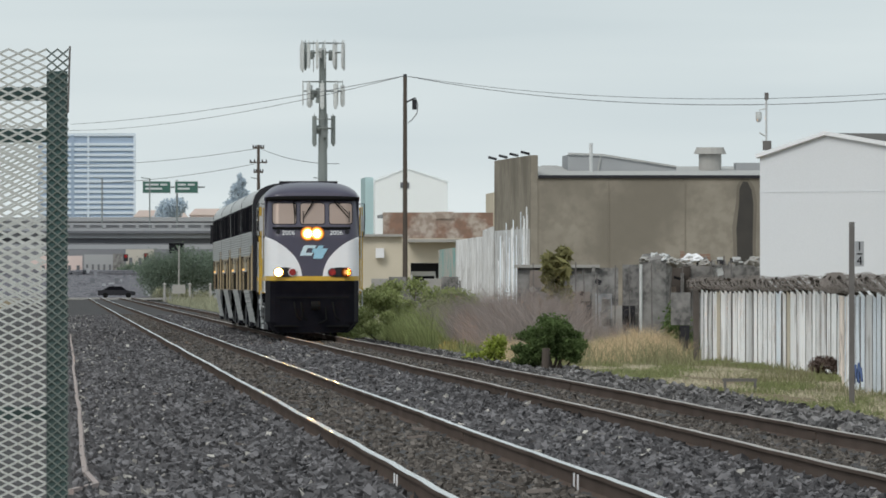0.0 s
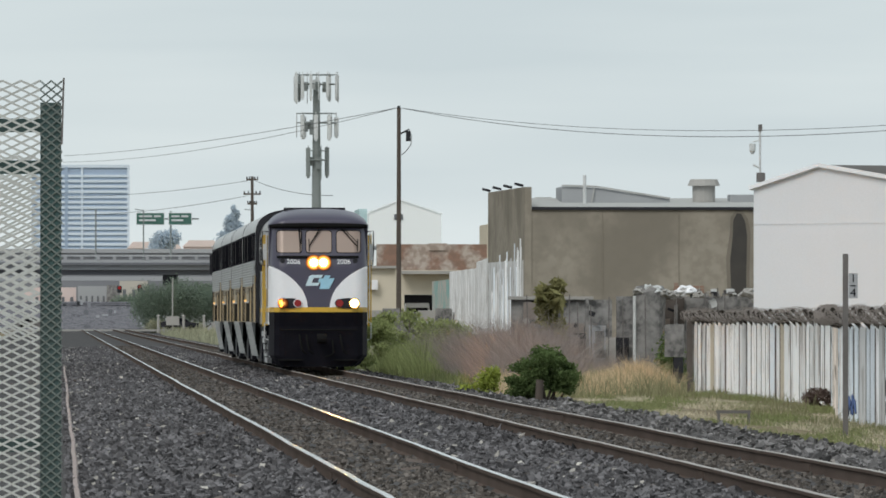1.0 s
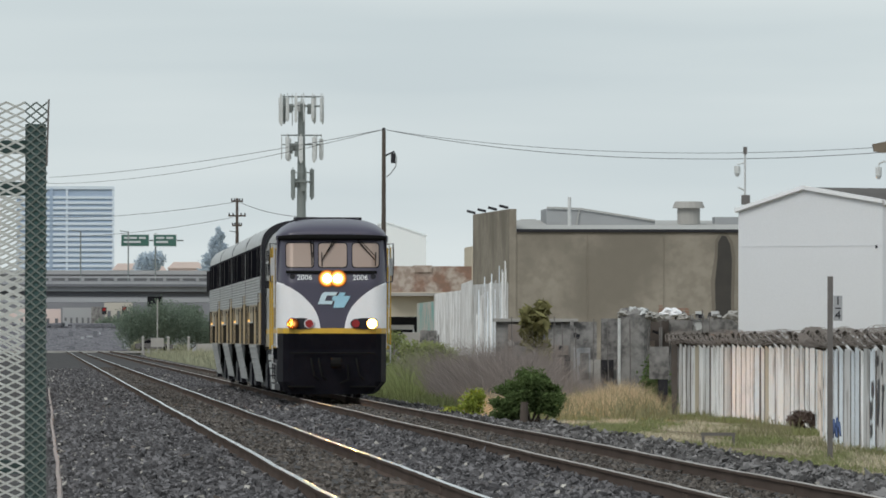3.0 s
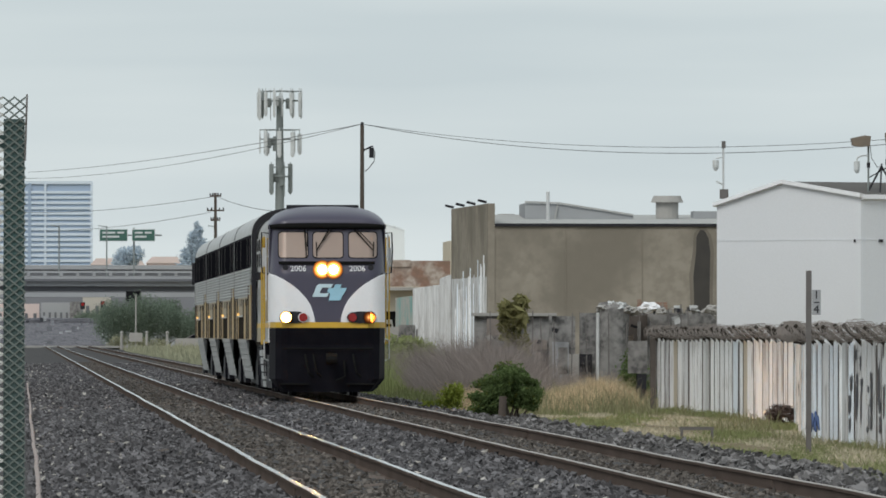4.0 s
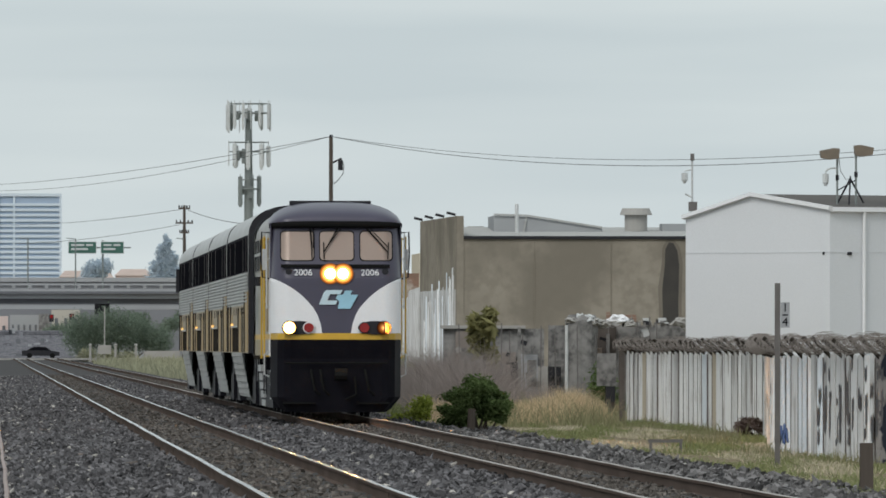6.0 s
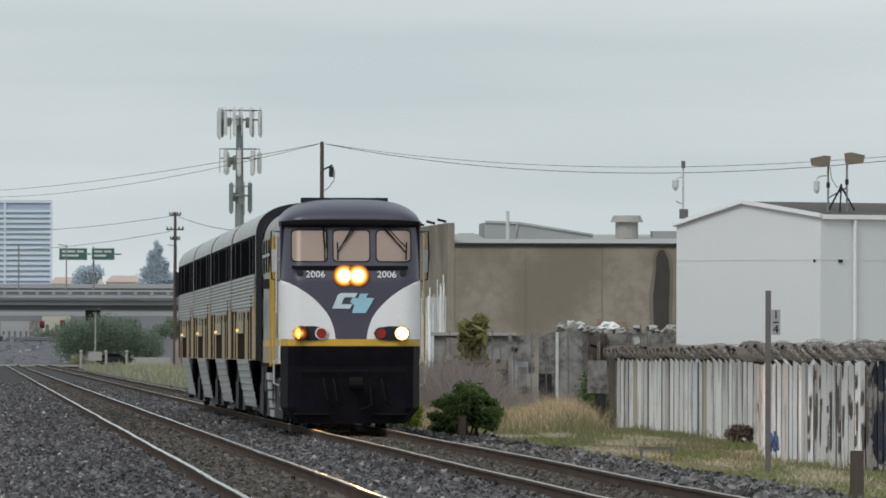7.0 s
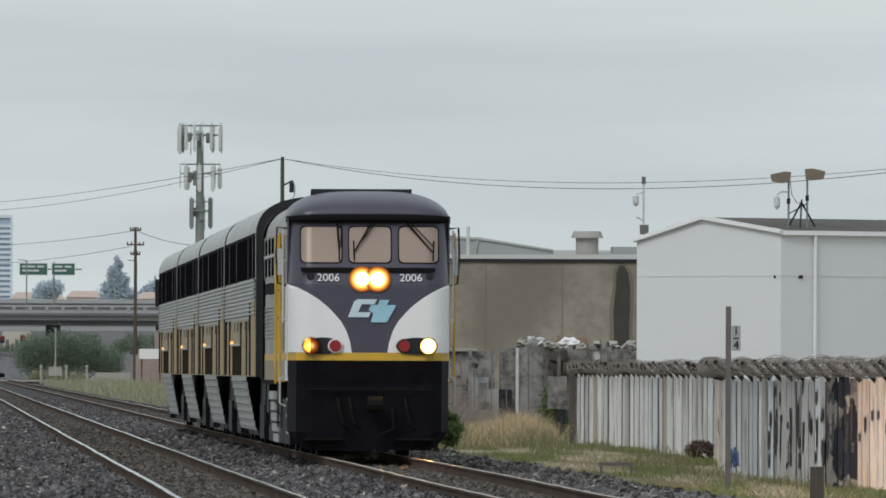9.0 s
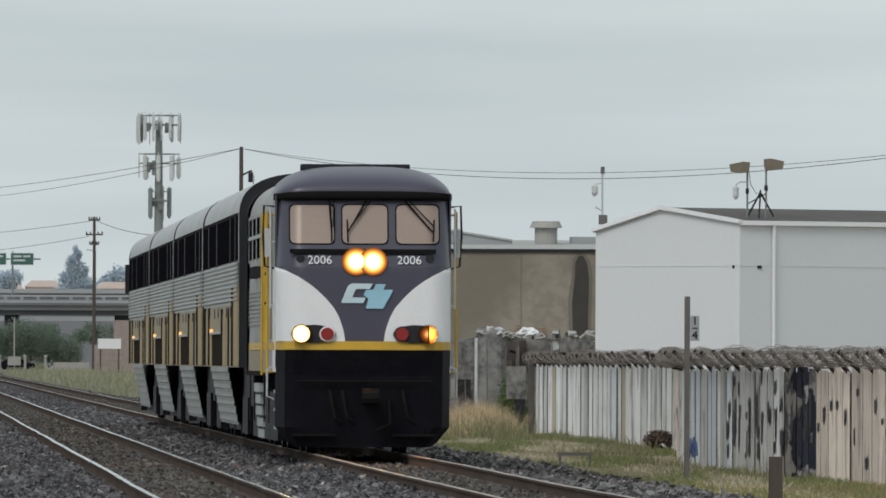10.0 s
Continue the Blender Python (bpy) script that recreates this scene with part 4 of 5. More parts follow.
# ---- buildings ----
def gable_hall():
    """White metal hall; its long side runs off to the right of the gable."""
    hall = thing("white_warehouse", (19.85, 316, 0), "white metal-sided warehouse with a low gable and dark roof", "building")
    u = Vector((3.75, -5.0, 0)).normalized()
    v = Vector((5.0, 3.75, 0)).normalized()
    width, length = 6.25, 22.0
    def p(a, b, z):
        q = u * a + v * b
        return (q.x, q.y, z)
    eave, low_eave, ridge = 5.42, 5.21, 5.84
    bm = bmesh.new()
    f = [bm.verts.new(p(a, 0, z)) for a, z in ((0, -0.5), (width, -0.5), (width, eave), (width * 0.47, ridge), (0, low_eave))]
    g = [bm.verts.new(p(a, length, z)) for a, z in ((0, -0.5), (width, -0.5), (width, eave), (width * 0.47, ridge), (0, low_eave))]
    bm.faces.new(f)
    bm.faces.new(g[::-1])
    for i in range(5):
        bm.faces.new((f[i], f[(i + 1) % 5], g[(i + 1) % 5], g[i]))
    bmesh.ops.recalc_face_normals(bm, faces=bm.faces)
    part("wall", bm, "white_wall", hall)
    bm = bmesh.new()
    grid(bm, [[p(a, b, z) for a, z in ((-0.08, low_eave + 0.02), (width * 0.47, ridge + 0.03), (width + 0.1, eave + 0.03))] for b in (0.25, length)])
    part("roof", bm, "roof_dark", hall, "dark shallow roof")
    for (a, b), (c, d) in (((0.0, -0.012), (width, -0.012)), ((width + 0.012, 0.0), (width + 0.012, length))):
        part("siding_seam", tubes((p(a, b, 4.20), p(c, d, 4.20), 0.005), n=4), "pale_seam", hall)
    for (a, z), (c, y) in (((-0.06, low_eave + 0.02), (width * 0.47, ridge + 0.02)), ((width * 0.47, ridge + 0.02), (width + 0.08, eave + 0.02))):
        part("gable_trim", tubes((p(a, -0.06, z), p(c, -0.06, y), 0.08), n=4), "white", hall, "white roof edge trim")
    part("eave_trim", tubes((p(width + 0.06, 0, eave - 0.02), p(width + 0.06, length, eave - 0.02), 0.09), n=4), "white", hall, "white gutter")
    part("downspout", tubes((p(width + 0.08, 1.22, -0.4), p(width + 0.08, 1.22, eave), 0.05), n=8), "white", hall, "white downspout")
    for b, a in ((0.0, width - 0.25), (0.7, width)):
        part("security_camera", boxes(tuple(c for x in zip(p(a - 0.03, b - 0.03, 4.12), p(a + 0.08, b + 0.06, 4.21)) for c in (min(x), max(x)))), "dark_trim", hall)
    return hall


gable_hall()


def roof_mast():
    mast = thing("camera_mast", (20.06, 316.4, 5.26), "slim roof mast with dome and box cameras on the warehouse corner", "mast")
    part("pole", tubes(((0, 0, 0), (0, 0, 1.75), 0.03), n=6), "galv", mast)
    part("head", boxes((-0.05, 0.06, -0.05, 0.05, 1.6, 1.8)), "post_grey", mast)
    part("dome_camera", tubes(((-0.22, 0, 1.05), (-0.22, 0, 1.25), 0.09), ((-0.22, 0, 0.95), (-0.22, 0, 1.05), 0.04, 0.09), ((-0.22, 0, 1.3), (0, 0, 1.35), 0.02)), "antenna", mast, "white dome camera")
    part("bracket", tubes(((0, 0, 0.55), (-0.2, 0, 0.65), 0.03), n=6), "antenna", mast)
    part("box_camera", boxes((-0.1, 0.14, -0.1, 0.1, 0.15, 0.42)), "post_grey", mast, "grey junction box")


def flood_mast():
    mast = thing("floodlight_mast", (24.27, 312.2, 5.5), "roof tripod with two floodlights and a dome camera", "floodlight")
    for x, z, way in ((-0.37, 1.49, -1), (0.16, 1.58, 1)):
        part("pole", tubes(((x, 0, 0.05), (x, 0, z + 0.05), 0.03), n=6), "tower_grey", mast)
        part("clamp", tubes(((x, 0, z - 0.75), (x, 0, z - 0.6), 0.05), n=6), "dark_trim", mast)
        part("lamp_head", prism(bmesh.new(), [(x + way * 0.46, z - 0.12), (x + way * 0.50, z + 0.08), (x + way * 0.12, z + 0.16), (x - way * 0.06, z + 0.14), (x - way * 0.03, z - 0.14), (x + way * 0.2, z - 0.17)], "y", -0.2, 0.2), "bronze", mast, "bronze floodlight head")
    part("dome_camera", tubes(((-0.70, 0, 0.68), (-0.70, 0, 0.92), 0.09), ((-0.70, 0, 0.58), (-0.70, 0, 0.68), 0.04, 0.09), n=10), "antenna", mast, "white dome camera")
    part("camera_arm", polytube(bmesh.new(), [(-0.70, 0, 0.92), (-0.68, 0, 1.02), (-0.55, 0, 1.08), (-0.37, 0, 1.08)], 0.025, 6), "antenna", mast)
    part("tripod", tubes(((0.0, 0, 0.78), (-0.36, 0, 0.1), 0.028), ((0.0, 0, 0.78), (0.38, 0, 0.1), 0.028), ((0.0, -0.05, 0.85), (-0.06, -0.3, 0.05), 0.024), ((-0.37, 0, 0.45), (0.16, 0, 0.75), 0.018), n=6), "dark_trim", mast)
    part("cable_loop", polytube(bmesh.new(), [(-0.33, -0.03, 1.4), (-0.28, -0.03, 1.0), (-0.12, -0.03, 0.75), (0.02, -0.03, 0.8)], 0.012, 4), "wire", mast)


roof_mast()
flood_mast()


def tan_hall():
    hall = thing("tan_warehouse", (0, 0, 0), "tan stucco warehouse with a parapet wall and roof vent", "building")
    part("front_wall", boxes((20.96, 38, 498, 498.4, -0.5, 6.42)), "tan_wall", hall)
    bm = bmesh.new()
    prism(bm, [(20.95, 497.95), (21.27, 497.95), (20.55, 521), (20.2, 521)], "z", -0.5, 7.4)
    part("parapet_wall", bm, "tan_wall", hall)
    part("roof", grid(bmesh.new(), [[(21.2, 498.3, 6.5), (38, 498.3, 6.5)], [(21.0, 512, 7.05), (38, 512, 7.05)], [(20.8, 530, 7.05), (38, 530, 7.05)]]), "pale_roof", hall)
    part("edge_trim", boxes((21.28, 38, 497.9, 498.1, 6.36, 6.5)), "dark_trim", hall, "dark roof edge")
    bm = bmesh.new()
    prism(bm, [(22.95, 6.7), (22.95, 7.5), (24.5, 7.45), (27.9, 6.92), (27.9, 6.7)], "y", 505, 511)
    part("roof_monitor", bm, "grey_roof", hall, "grey sloping roof monitor")
    part("monitor_edge", tubes(((22.95, 504.95, 7.55), (24.5, 504.95, 7.5), 0.06), ((24.5, 504.95, 7.5), (27.9, 504.95, 6.96), 0.06), ((24.45, 504.95, 7.5), (24.3, 504.95, 6.7), 0.05), n=4), "pale_roof", hall)
    part("vent_pipe", tubes(((23.9, 503, 6.6), (23.9, 503, 8.0), 0.08), n=8), "galv", hall)
    vent = part("roof_vent", tubes(((29.5, 506, 6.8), (29.5, 506, 7.55), 0.52), ((29.5, 506, 7.55), (29.5, 506, 7.85), 0.75, 0.62), n=16), "concrete", hall, "pale mushroom roof vent")
    part("roof_box", boxes((30.7, 32.2, 506, 508, 6.7, 7.15)), "grey_roof", hall)
    stain = [(30.28, 1.5), (30.97, 1.5), (30.95, 3.5), (30.99, 5.2), (30.9, 5.85), (30.72, 6.2), (30.52, 6.22), (30.36, 5.9), (30.34, 5.2), (30.22, 4.1), (30.26, 2.8)]
    part("water_stain", prism(bmesh.new(), stain, "y", 497.975, 497.996), "stain", hall, "dark water stain")
    rim = [(30.63 + (x - 30.63) * 1.45, 1.5 + (z - 1.5) * 1.03) for x, z in stain]
    part("damp_rim", prism(bmesh.new(), rim, "y", 497.982, 497.997), "damp", hall, "damp rim round the stain")
    for x in (24.45, 27.9):
        part("panel_joint", boxes((x, x + 0.03, 497.97, 497.995, -0.5, 6.35)), "tan_joint", hall)
    for i in range(4):
        part("spotlight", tubes(((20.9 - i * 0.22, 498 + i * 7, 7.45), (20.5 - i * 0.22, 498 + i * 7, 7.55), 0.06), n=6), "dark_trim", hall)
    bm = prism(bmesh.new(), [(20.93, 498.6), (20.22, 520.5), (20.2, 520.5), (20.905, 498.6)], "z", -0.5, 4.1)
    part("whitewash", bm, "grey_sheet", hall, "peeling whitewash on the side wall")
    rng = random.Random(8)
    for i in range(44):
        s = rng.uniform(0.05, 0.88)
        x, y = 20.95 - 0.75 * s, 498 + 23 * s
        h = rng.uniform(3.2, 5.0) * (1.05 - 0.25 * s)
        run = boxes((x - 0.03 - 0.0003 * i, x - 0.016, y, y + rng.uniform(0.8, 2.6), rng.uniform(-0.4, 1.5), h))
        part("paint_run", run, rng.choice(("blue_sheet", "grey_sheet", "sheet")), hall, "streaked white paint on the side wall")


tan_hall()


def lump(size, seed, rough=0.35):
    """A crumpled rounded lump."""
    bm = bmesh.new()
    bmesh.ops.create_icosphere(bm, subdivisions=3, radius=1.0)
    for v in bm.verts:
        k = 1 + rough * noise.noise(v.co * 1.6 + Vector((seed, 0, 0))) + 0.5 * rough * noise.noise(v.co * 4.1 + Vector((0, seed, 0)))
        v.co = Vector((v.co.x * size[0] * k, v.co.y * size[1] * k, v.co.z * size[2] * k))
    return bm


def background_buildings():
    b = thing("brick_workshop", (0, 0, 0), "half-ruined brick and cream workshop with an open bay", "building")
    part("upper_wall", boxes((20.8, 28.0, 724, 725, 4.6, 6.3), (24.2, 25.4, 723.9, 724.9, 5.9, 6.35)), "brick", b, "patched old brick wall")
    part("lower_wall", boxes((20.8, 22.6, 724, 725, -0.5, 4.6), (22.6, 25.6, 724, 725, 3.0, 4.6), (25.6, 28.2, 724, 725, -0.5, 4.6)), "cream", b, "cream stucco lower wall")
    part("canopy", boxes((22.4, 26.0, 722.6, 724, 4.35, 4.55)), "concrete", b)
    # inner shade of the bay put into a dark back panel
    part("bay", boxes((22.6, 25.6, 727, 727.2, -0.5, 3.0)), "dark_trim", b, "dark panel behind the open bay")
    part("roof", boxes((20.8, 28, 725, 738, 6.0, 6.2)), "grey_roof", b)
    van = thing("white_van", (23.5, 725.6, -0.45), "white van parked in the workshop bay", "van")
    bm = bmesh.new()
    prism(bm, [(-0.9, 0.3), (0.9, 0.3), (0.9, 1.1), (0.75, 2.0), (-0.75, 2.0), (-0.9, 1.1)], "y", 0, 1.4)
    bmesh.ops.translate(bm, verts=bm.verts, vec=(0, 0, 0.9))
    part("body", bm, "white", van)
    part("windshield", boxes((-0.7, 0.7, -0.03, 0.0, 2.05, 2.6)), "dark_glass", van)
    part("bumper", boxes((-0.9, 0.9, -0.1, 0.02, 0.0, 1.25)), "dark_trim", van)
    g = thing("white_gabled_house", (0, 0, 0), "tall white gabled building with a small attic vent", "building")
    bm = bmesh.new()
    prism(bm, [(27.0, -0.5), (33.3, -0.5), (33.3, 10.5), (29.7, 11.7), (27.0, 10.6)], "y", 964, 990)
    part("wall", bm, "hazy_white", g)
    part("vent", boxes((29.2, 29.95, 963.9, 964.0, 10.0, 10.5)), "hazy_dark", g)
    part("roof_edge", tubes(((26.9, 963.9, 10.65), (29.7, 963.9, 11.75), 0.05), ((29.7, 963.9, 11.75), (33.4, 963.9, 10.55), 0.05), n=4), "hazy_white", g)
    part("side_shed", boxes((26.3, 27.0, 970, 985, -0.5, 11.0)), "hazy_teal", g)
    s = thing("cream_shed", (0, 0, 0), "small cream shed with a window air conditioner", "shed")
    part("wall", boxes((17.6, 20.5, 674, 680, -0.5, 4.5)), "cream", s)
    part("roof", boxes((17.4, 20.7, 673.6, 680.4, 4.5, 4.65)), "concrete", s)
    part("air_conditioner", boxes((18.9, 19.4, 673.5, 674, 3.2, 3.8)), "white", s)
    h = thing("cream_block", (0, 0, 0), "cream flat-roofed block behind the yards", "building")
    part("wall", boxes((41.8, 48, 1080, 1100, -0.5, 10.6)), "cream", h)
    part("penthouse", boxes((46.5, 48, 1078, 1082, 10.6, 13.2)), "concrete", h)
    lw = thing("low_yard_wall", (0, 0, 0), "low grey concrete yard wall behind the bushes", "wall")
    for i in range(6):
        part("wall_panel", boxes((16.6 + i * 0.95, 17.52 + i * 0.95, 600, 600.2, -0.5, 1.9 + 0.12 * math.sin(i * 2.1))), "dark_concrete" if i % 3 else "concrete", lw)
    y = thing("yard_fence", (0, 0, 0), "tall pale corrugated fence with teal and pink paint", "fence")
    rng = random.Random(2)
    for a, c, z, mat in (((22.0, 650), (21.6, 610), 3.6, "teal"), ((21.6, 610), (21.2, 560), 4.0, "grey_sheet"), ((21.2, 560), (20.25, 522), 4.3, "grey_sheet")):
        bm = bmesh.new()
        corrugated(bm, a, c, -0.5, z, 0.5, 0.08, rng)
        part("sheet_run", bm, mat, y)
    w = thing("yard_wall", (0, 0, 0), "grimy concrete and scrap yard wall behind the brush", "wall")
    part("wall", boxes((14.4, 17.6, 352, 352.4, -0.5, 2.1)), "dark_concrete", w)
    part("wall", boxes((17.6, 22.2, 349, 349.4, -0.5, 2.2)), "dark_concrete", w)
    part("coping", boxes((14.3, 17.0, 351.8, 352.5, 2.1, 2.2)), "concrete", w)
    for x in (15.6, 16.6, 18.4, 19.4):
        part("post", boxes((x, x + 0.1, 348.6, 348.8, -0.5, rng.uniform(1.9, 2.3))), "dark_concrete", w)
    for i in range(26):
        x, z = 14.4 + i * 0.29 + rng.uniform(-0.1, 0.1), rng.uniform(-0.5, 0.9)
        y = 351.9 if x < 17.5 else 348.9
        bm = boxes((x, x + rng.uniform(0.2, 0.7), y - rng.uniform(0.04, 0.1), y + 0.1, z, min(2.15, z + rng.uniform(0.4, 1.6))))
        # dark_trim panels put the shade of openings into their colour
        part("patch_panel", bm, rng.choice(("dark_concrete", "concrete", "dark_trim", "rust_shade", "tower_grey", "dark_concrete", "hazy_grey")), w)
    for i in range(46):
        x = rng.uniform(14.6, 21.5)
        y = 351.6 if x < 17.5 else 348.2
        z = rng.uniform(-0.4, 2.05)
        bm = boxes((x, x + rng.uniform(0.03, 0.3), y - rng.uniform(0.05, 0.5), y, z, z + rng.uniform(0.03, 0.28)))
        bmesh.ops.rotate(bm, verts=bm.verts, cent=(x, y, z), matrix=Matrix.Rotation(rng.uniform(-0.5, 0.5), 3, "Y"))
        part("scrap_piece", bm, rng.choice(("galv", "rust_shade", "dark_trim", "tower_grey", "dark_concrete", "rust", "concrete")), w)
    for i in range(16):
        x = 14.7 + i * 0.42 + rng.uniform(-0.1, 0.1)
        part("wire_post", tubes(((x, 346.8, -0.5), (x + rng.uniform(-0.08, 0.08), 346.8, rng.uniform(1.6, 2.5)), 0.018), n=5), "post_grey", w)
    # solid dark box added where the gap's shade would be
    part("doorway", boxes((17.55, 17.95, 348.3, 348.6, -0.5, 0.9)), "dark_trim", w, "dark box in place of a gap in the wall")
    part("rust_sheet", boxes((18.9, 19.25, 348.4, 348.5, 0.1, 1.5)), "brick", w, "rusty red sheet")
    part("pipe_post", tubes(((18.0, 346, -0.5), (18.0, 346, 2.2), 0.05), n=6), "galv", w)
    d = thing("wrapped_drum", (18.55, 347.5, 0), "upright drum wrapped in torn white plastic at the yard wall", "drum")
    bm = bmesh.new()
    rows = []
    for z, r in ((-0.5, 0.46), (1.6, 0.47), (2.1, 0.5), (2.35, 0.5), (2.5, 0.42), (2.52, 0.02)):
        rows.append([(math.cos(a * math.tau / 20) * r * (1 + 0.05 * math.sin(a * 2.3)), math.sin(a * math.tau / 20) * r, z + 0.03 * math.sin(a * 1.7)) for a in range(21)])
    grid(bm, rows)
    part("wrap", bm, "dark_concrete", d)
    for i, (x, z, w) in enumerate(((-0.25, 2.34, 0.24), (0.2, 2.40, 0.22), (0.42, 2.3, 0.15), (-0.05, 2.46, 0.16))):
        bm = lump((w, 0.25, 0.12), i * 3.1, 0.6)
        bmesh.ops.translate(bm, verts=bm.verts, vec=(x, -0.2, z))
        part("torn_plastic", bm, "galv" if i % 2 else "concrete", d, "torn white plastic")
    j = thing("rubble_heap", (19.8, 348, 0), "heap of white sacks and red bricks on the yard wall", "rubble")
    for i, (x, z, w, h) in enumerate(((-0.1, 2.38, 0.28, 0.15), (-0.62, 2.25, 0.22, 0.12), (0.3, 2.25, 0.2, 0.12), (1.9, 2.3, 0.3, 0.13), (2.1, 2.12, 0.16, 0.12))):
        bm = lump((w, 0.2, h), 5 + i * 2.3, 0.7)
        bmesh.ops.translate(bm, verts=bm.verts, vec=(x, -0.35, z))
        part("sack", bm, "concrete" if i else "white", j, "" if i else "white plastic sack")
    for i in range(22):
        x, z = -0.45 + 0.14 * (i % 7) + rng.uniform(-0.02, 0.02), 2.28 + 0.09 * (i // 7)
        part("brick", boxes((x, x + 0.12, 0.1, 0.3, z, z + 0.075)), "brick", j)
    for i in range(40):
        x, z = rng.uniform(-0.3, 2.2), rng.uniform(2.1, 2.33)
        piece = boxes((x, x + rng.uniform(0.05, 0.25), rng.uniform(-0.3, 0), rng.uniform(0.05, 0.3), z, z + rng.uniform(0.03, 0.15)))
        part("scrap_piece", piece, rng.choice(("concrete", "dark_concrete", "galv", "dark_trim")), j)


background_buildings()


# ---- masts, poles and wires ----
def cell_tower():
    tower = thing("cell_tower", (20.7, 890, 0), "grey monopole cell tower with three rings of antennas", "cell tower")
    part("mast", tubes(((0, 0, -0.5), (0, 0, 20.6), 0.5, 0.26), n=16), "tower_grey", tower)
    rng = random.Random(3)
    for top, low, rad, count in ((21.15, 18.75, 1.72, 13), (17.9, 15.8, 1.6, 8), (15.2, 12.5, 0.85, 5)):
        z = (top + low) / 2 + 0.3
        ring = [(rad * math.cos(i * math.tau / 6), rad * math.sin(i * math.tau / 6), z) for i in range(6)]
        for i in range(6):
            part("platform_rail", tubes((ring[i], ring[(i + 1) % 6], 0.045), n=6), "tower_grey", tower)
            part("platform_rail", tubes(((ring[i][0], ring[i][1], z + 0.75), (ring[(i + 1) % 6][0], ring[(i + 1) % 6][1], z + 0.75), 0.035), n=6), "tower_grey", tower)
        for i in range(0, 6, 2):
            part("platform_arm", tubes(((0, 0, z), ring[i], 0.07), n=6), "tower_grey", tower)
        for i in range(count):
            a = i * math.tau / count + rng.uniform(-0.12, 0.12)
            x, y = rad * math.cos(a), rad * math.sin(a)
            w = rng.choice((0.04, 0.09, 0.12, 0.14)) if top > 18 else rng.choice((0.05, 0.16, 0.18, 0.24))
            h0, h1 = low + rng.uniform(0, 0.5), top - rng.uniform(0, 0.3)
            bm = tubes(((x, y + 0.15, low + 0.2), (x, y + 0.15, top + 0.1), 0.035), n=6)
            prism(bm, [(x - w, y), (x - w * 0.7, y - 0.1), (x + w * 0.7, y - 0.1), (x + w, y), (x + w, y + 0.06), (x - w, y + 0.06)], "z", h0, h1)
            tube(bm, (x, y, h0 - 0.15), (x, y, h0), w * 0.6, 8)
            part("antenna", bm, "antenna" if rng.random() < 0.75 else "tower_grey", tower, "tall panel antenna")
        for i in range(5):
            a = rng.uniform(0, math.tau)
            x, y = rad * 0.55 * math.cos(a), rad * 0.55 * math.sin(a)
            part("radio_unit", boxes((x - 0.18, x + 0.18, y - 0.15, y + 0.15, z - rng.uniform(0.3, 1.0), z + rng.uniform(0, 0.3))), "tower_grey", tower)
    part("dish", tubes(((-0.1, -0.6, 20.2), (-0.1, -0.85, 20.2), 0.42), n=20), "antenna", tower, "round white dish")


def utility_pole(name, place, height, arms, label, r=0.16):
    pole = thing(name, place, label, "utility pole")
    part("shaft", tubes(((0, 0, -0.5), (0, 0, height), r, r * 0.72), n=10), "wood", pole)
    for z, w in arms:
        part("crossarm", boxes((-w, w, -0.1, 0.1, z, z + 0.16)), "wood", pole)
        for s in (-0.9, -0.45, 0.45, 0.9):
            part("insulator", tubes(((s * w, 0, z + 0.16), (s * w, 0, z + 0.38), 0.07), n=6), "dark_trim", pole)
    return pole


def cable(points, sag, r=0.02, n=24, label="thin dark overhead cable between poles"):
    a, b = Vector(points[0]), Vector(points[1])
    bm = polytube(bmesh.new(), [a.lerp(b, i / n) - Vector((0, 0, 4 * sag * (i / n) * (1 - i / n))) for i in range(n + 1)], r)
    tagged(part("overhead_cable", bm, "wire"), label, "cable", "overhead cables")


cell_tower()
near_pole = utility_pole("utility_pole", (20.05, 653, 0), 13.85, (), "tall brown wooden utility pole above the yards")
part("bracket", tubes(((0, 0, 12.3), (0.6, -0.2, 12.6), 0.05), n=6), "dark_trim", near_pole)
part("drop_cable", polytube(bmesh.new(), [(0.6, -0.2, 12.6), (0.75, -0.2, 12.2), (0.7, -0.2, 11.7), (0.4, -0.2, 11.3), (0.15, -0.1, 11.1)], 0.03, 5), "wire", near_pole)
part("transformer", tubes(((0.55, -0.2, 11.9), (0.55, -0.2, 12.5), 0.14), n=8), "dark_trim", near_pole)
part("insulator", tubes(((0, 0, 13.85), (0, 0, 14.0), 0.1), n=6), "dark_trim", near_pole)
utility_pole("utility_pole", (19.9, 1140, 0), 16.0, ((15.6, 0.6), (14.1, 0.9), (13.1, 0.5)), "far wooden utility pole with crossarms", 0.2)
cable(((20.05, 653, 13.9), (0.6, 1140, 18.1)), 0.45, 0.022)
cable(((20.05, 653, 13.9), (0.4, 1150, 17.6)), 0.8, 0.02)
cable(((20.05, 653, 13.9), (44.0, 480, 10.5)), 1.4, 0.019)
cable(((20.05, 653, 13.9), (44.0, 480, 10.6)), 1.15, 0.015)
cable(((19.7, 1140, 15.6), (0.5, 1500, 17.9)), 0.5, 0.03)
cable(((19.4, 1140, 14.0), (3.0, 1400, 14.4)), 0.4, 0.03)
cable(((20.1, 1140, 15.6), (22.0, 890, 11.3)), 0.4, 0.03)


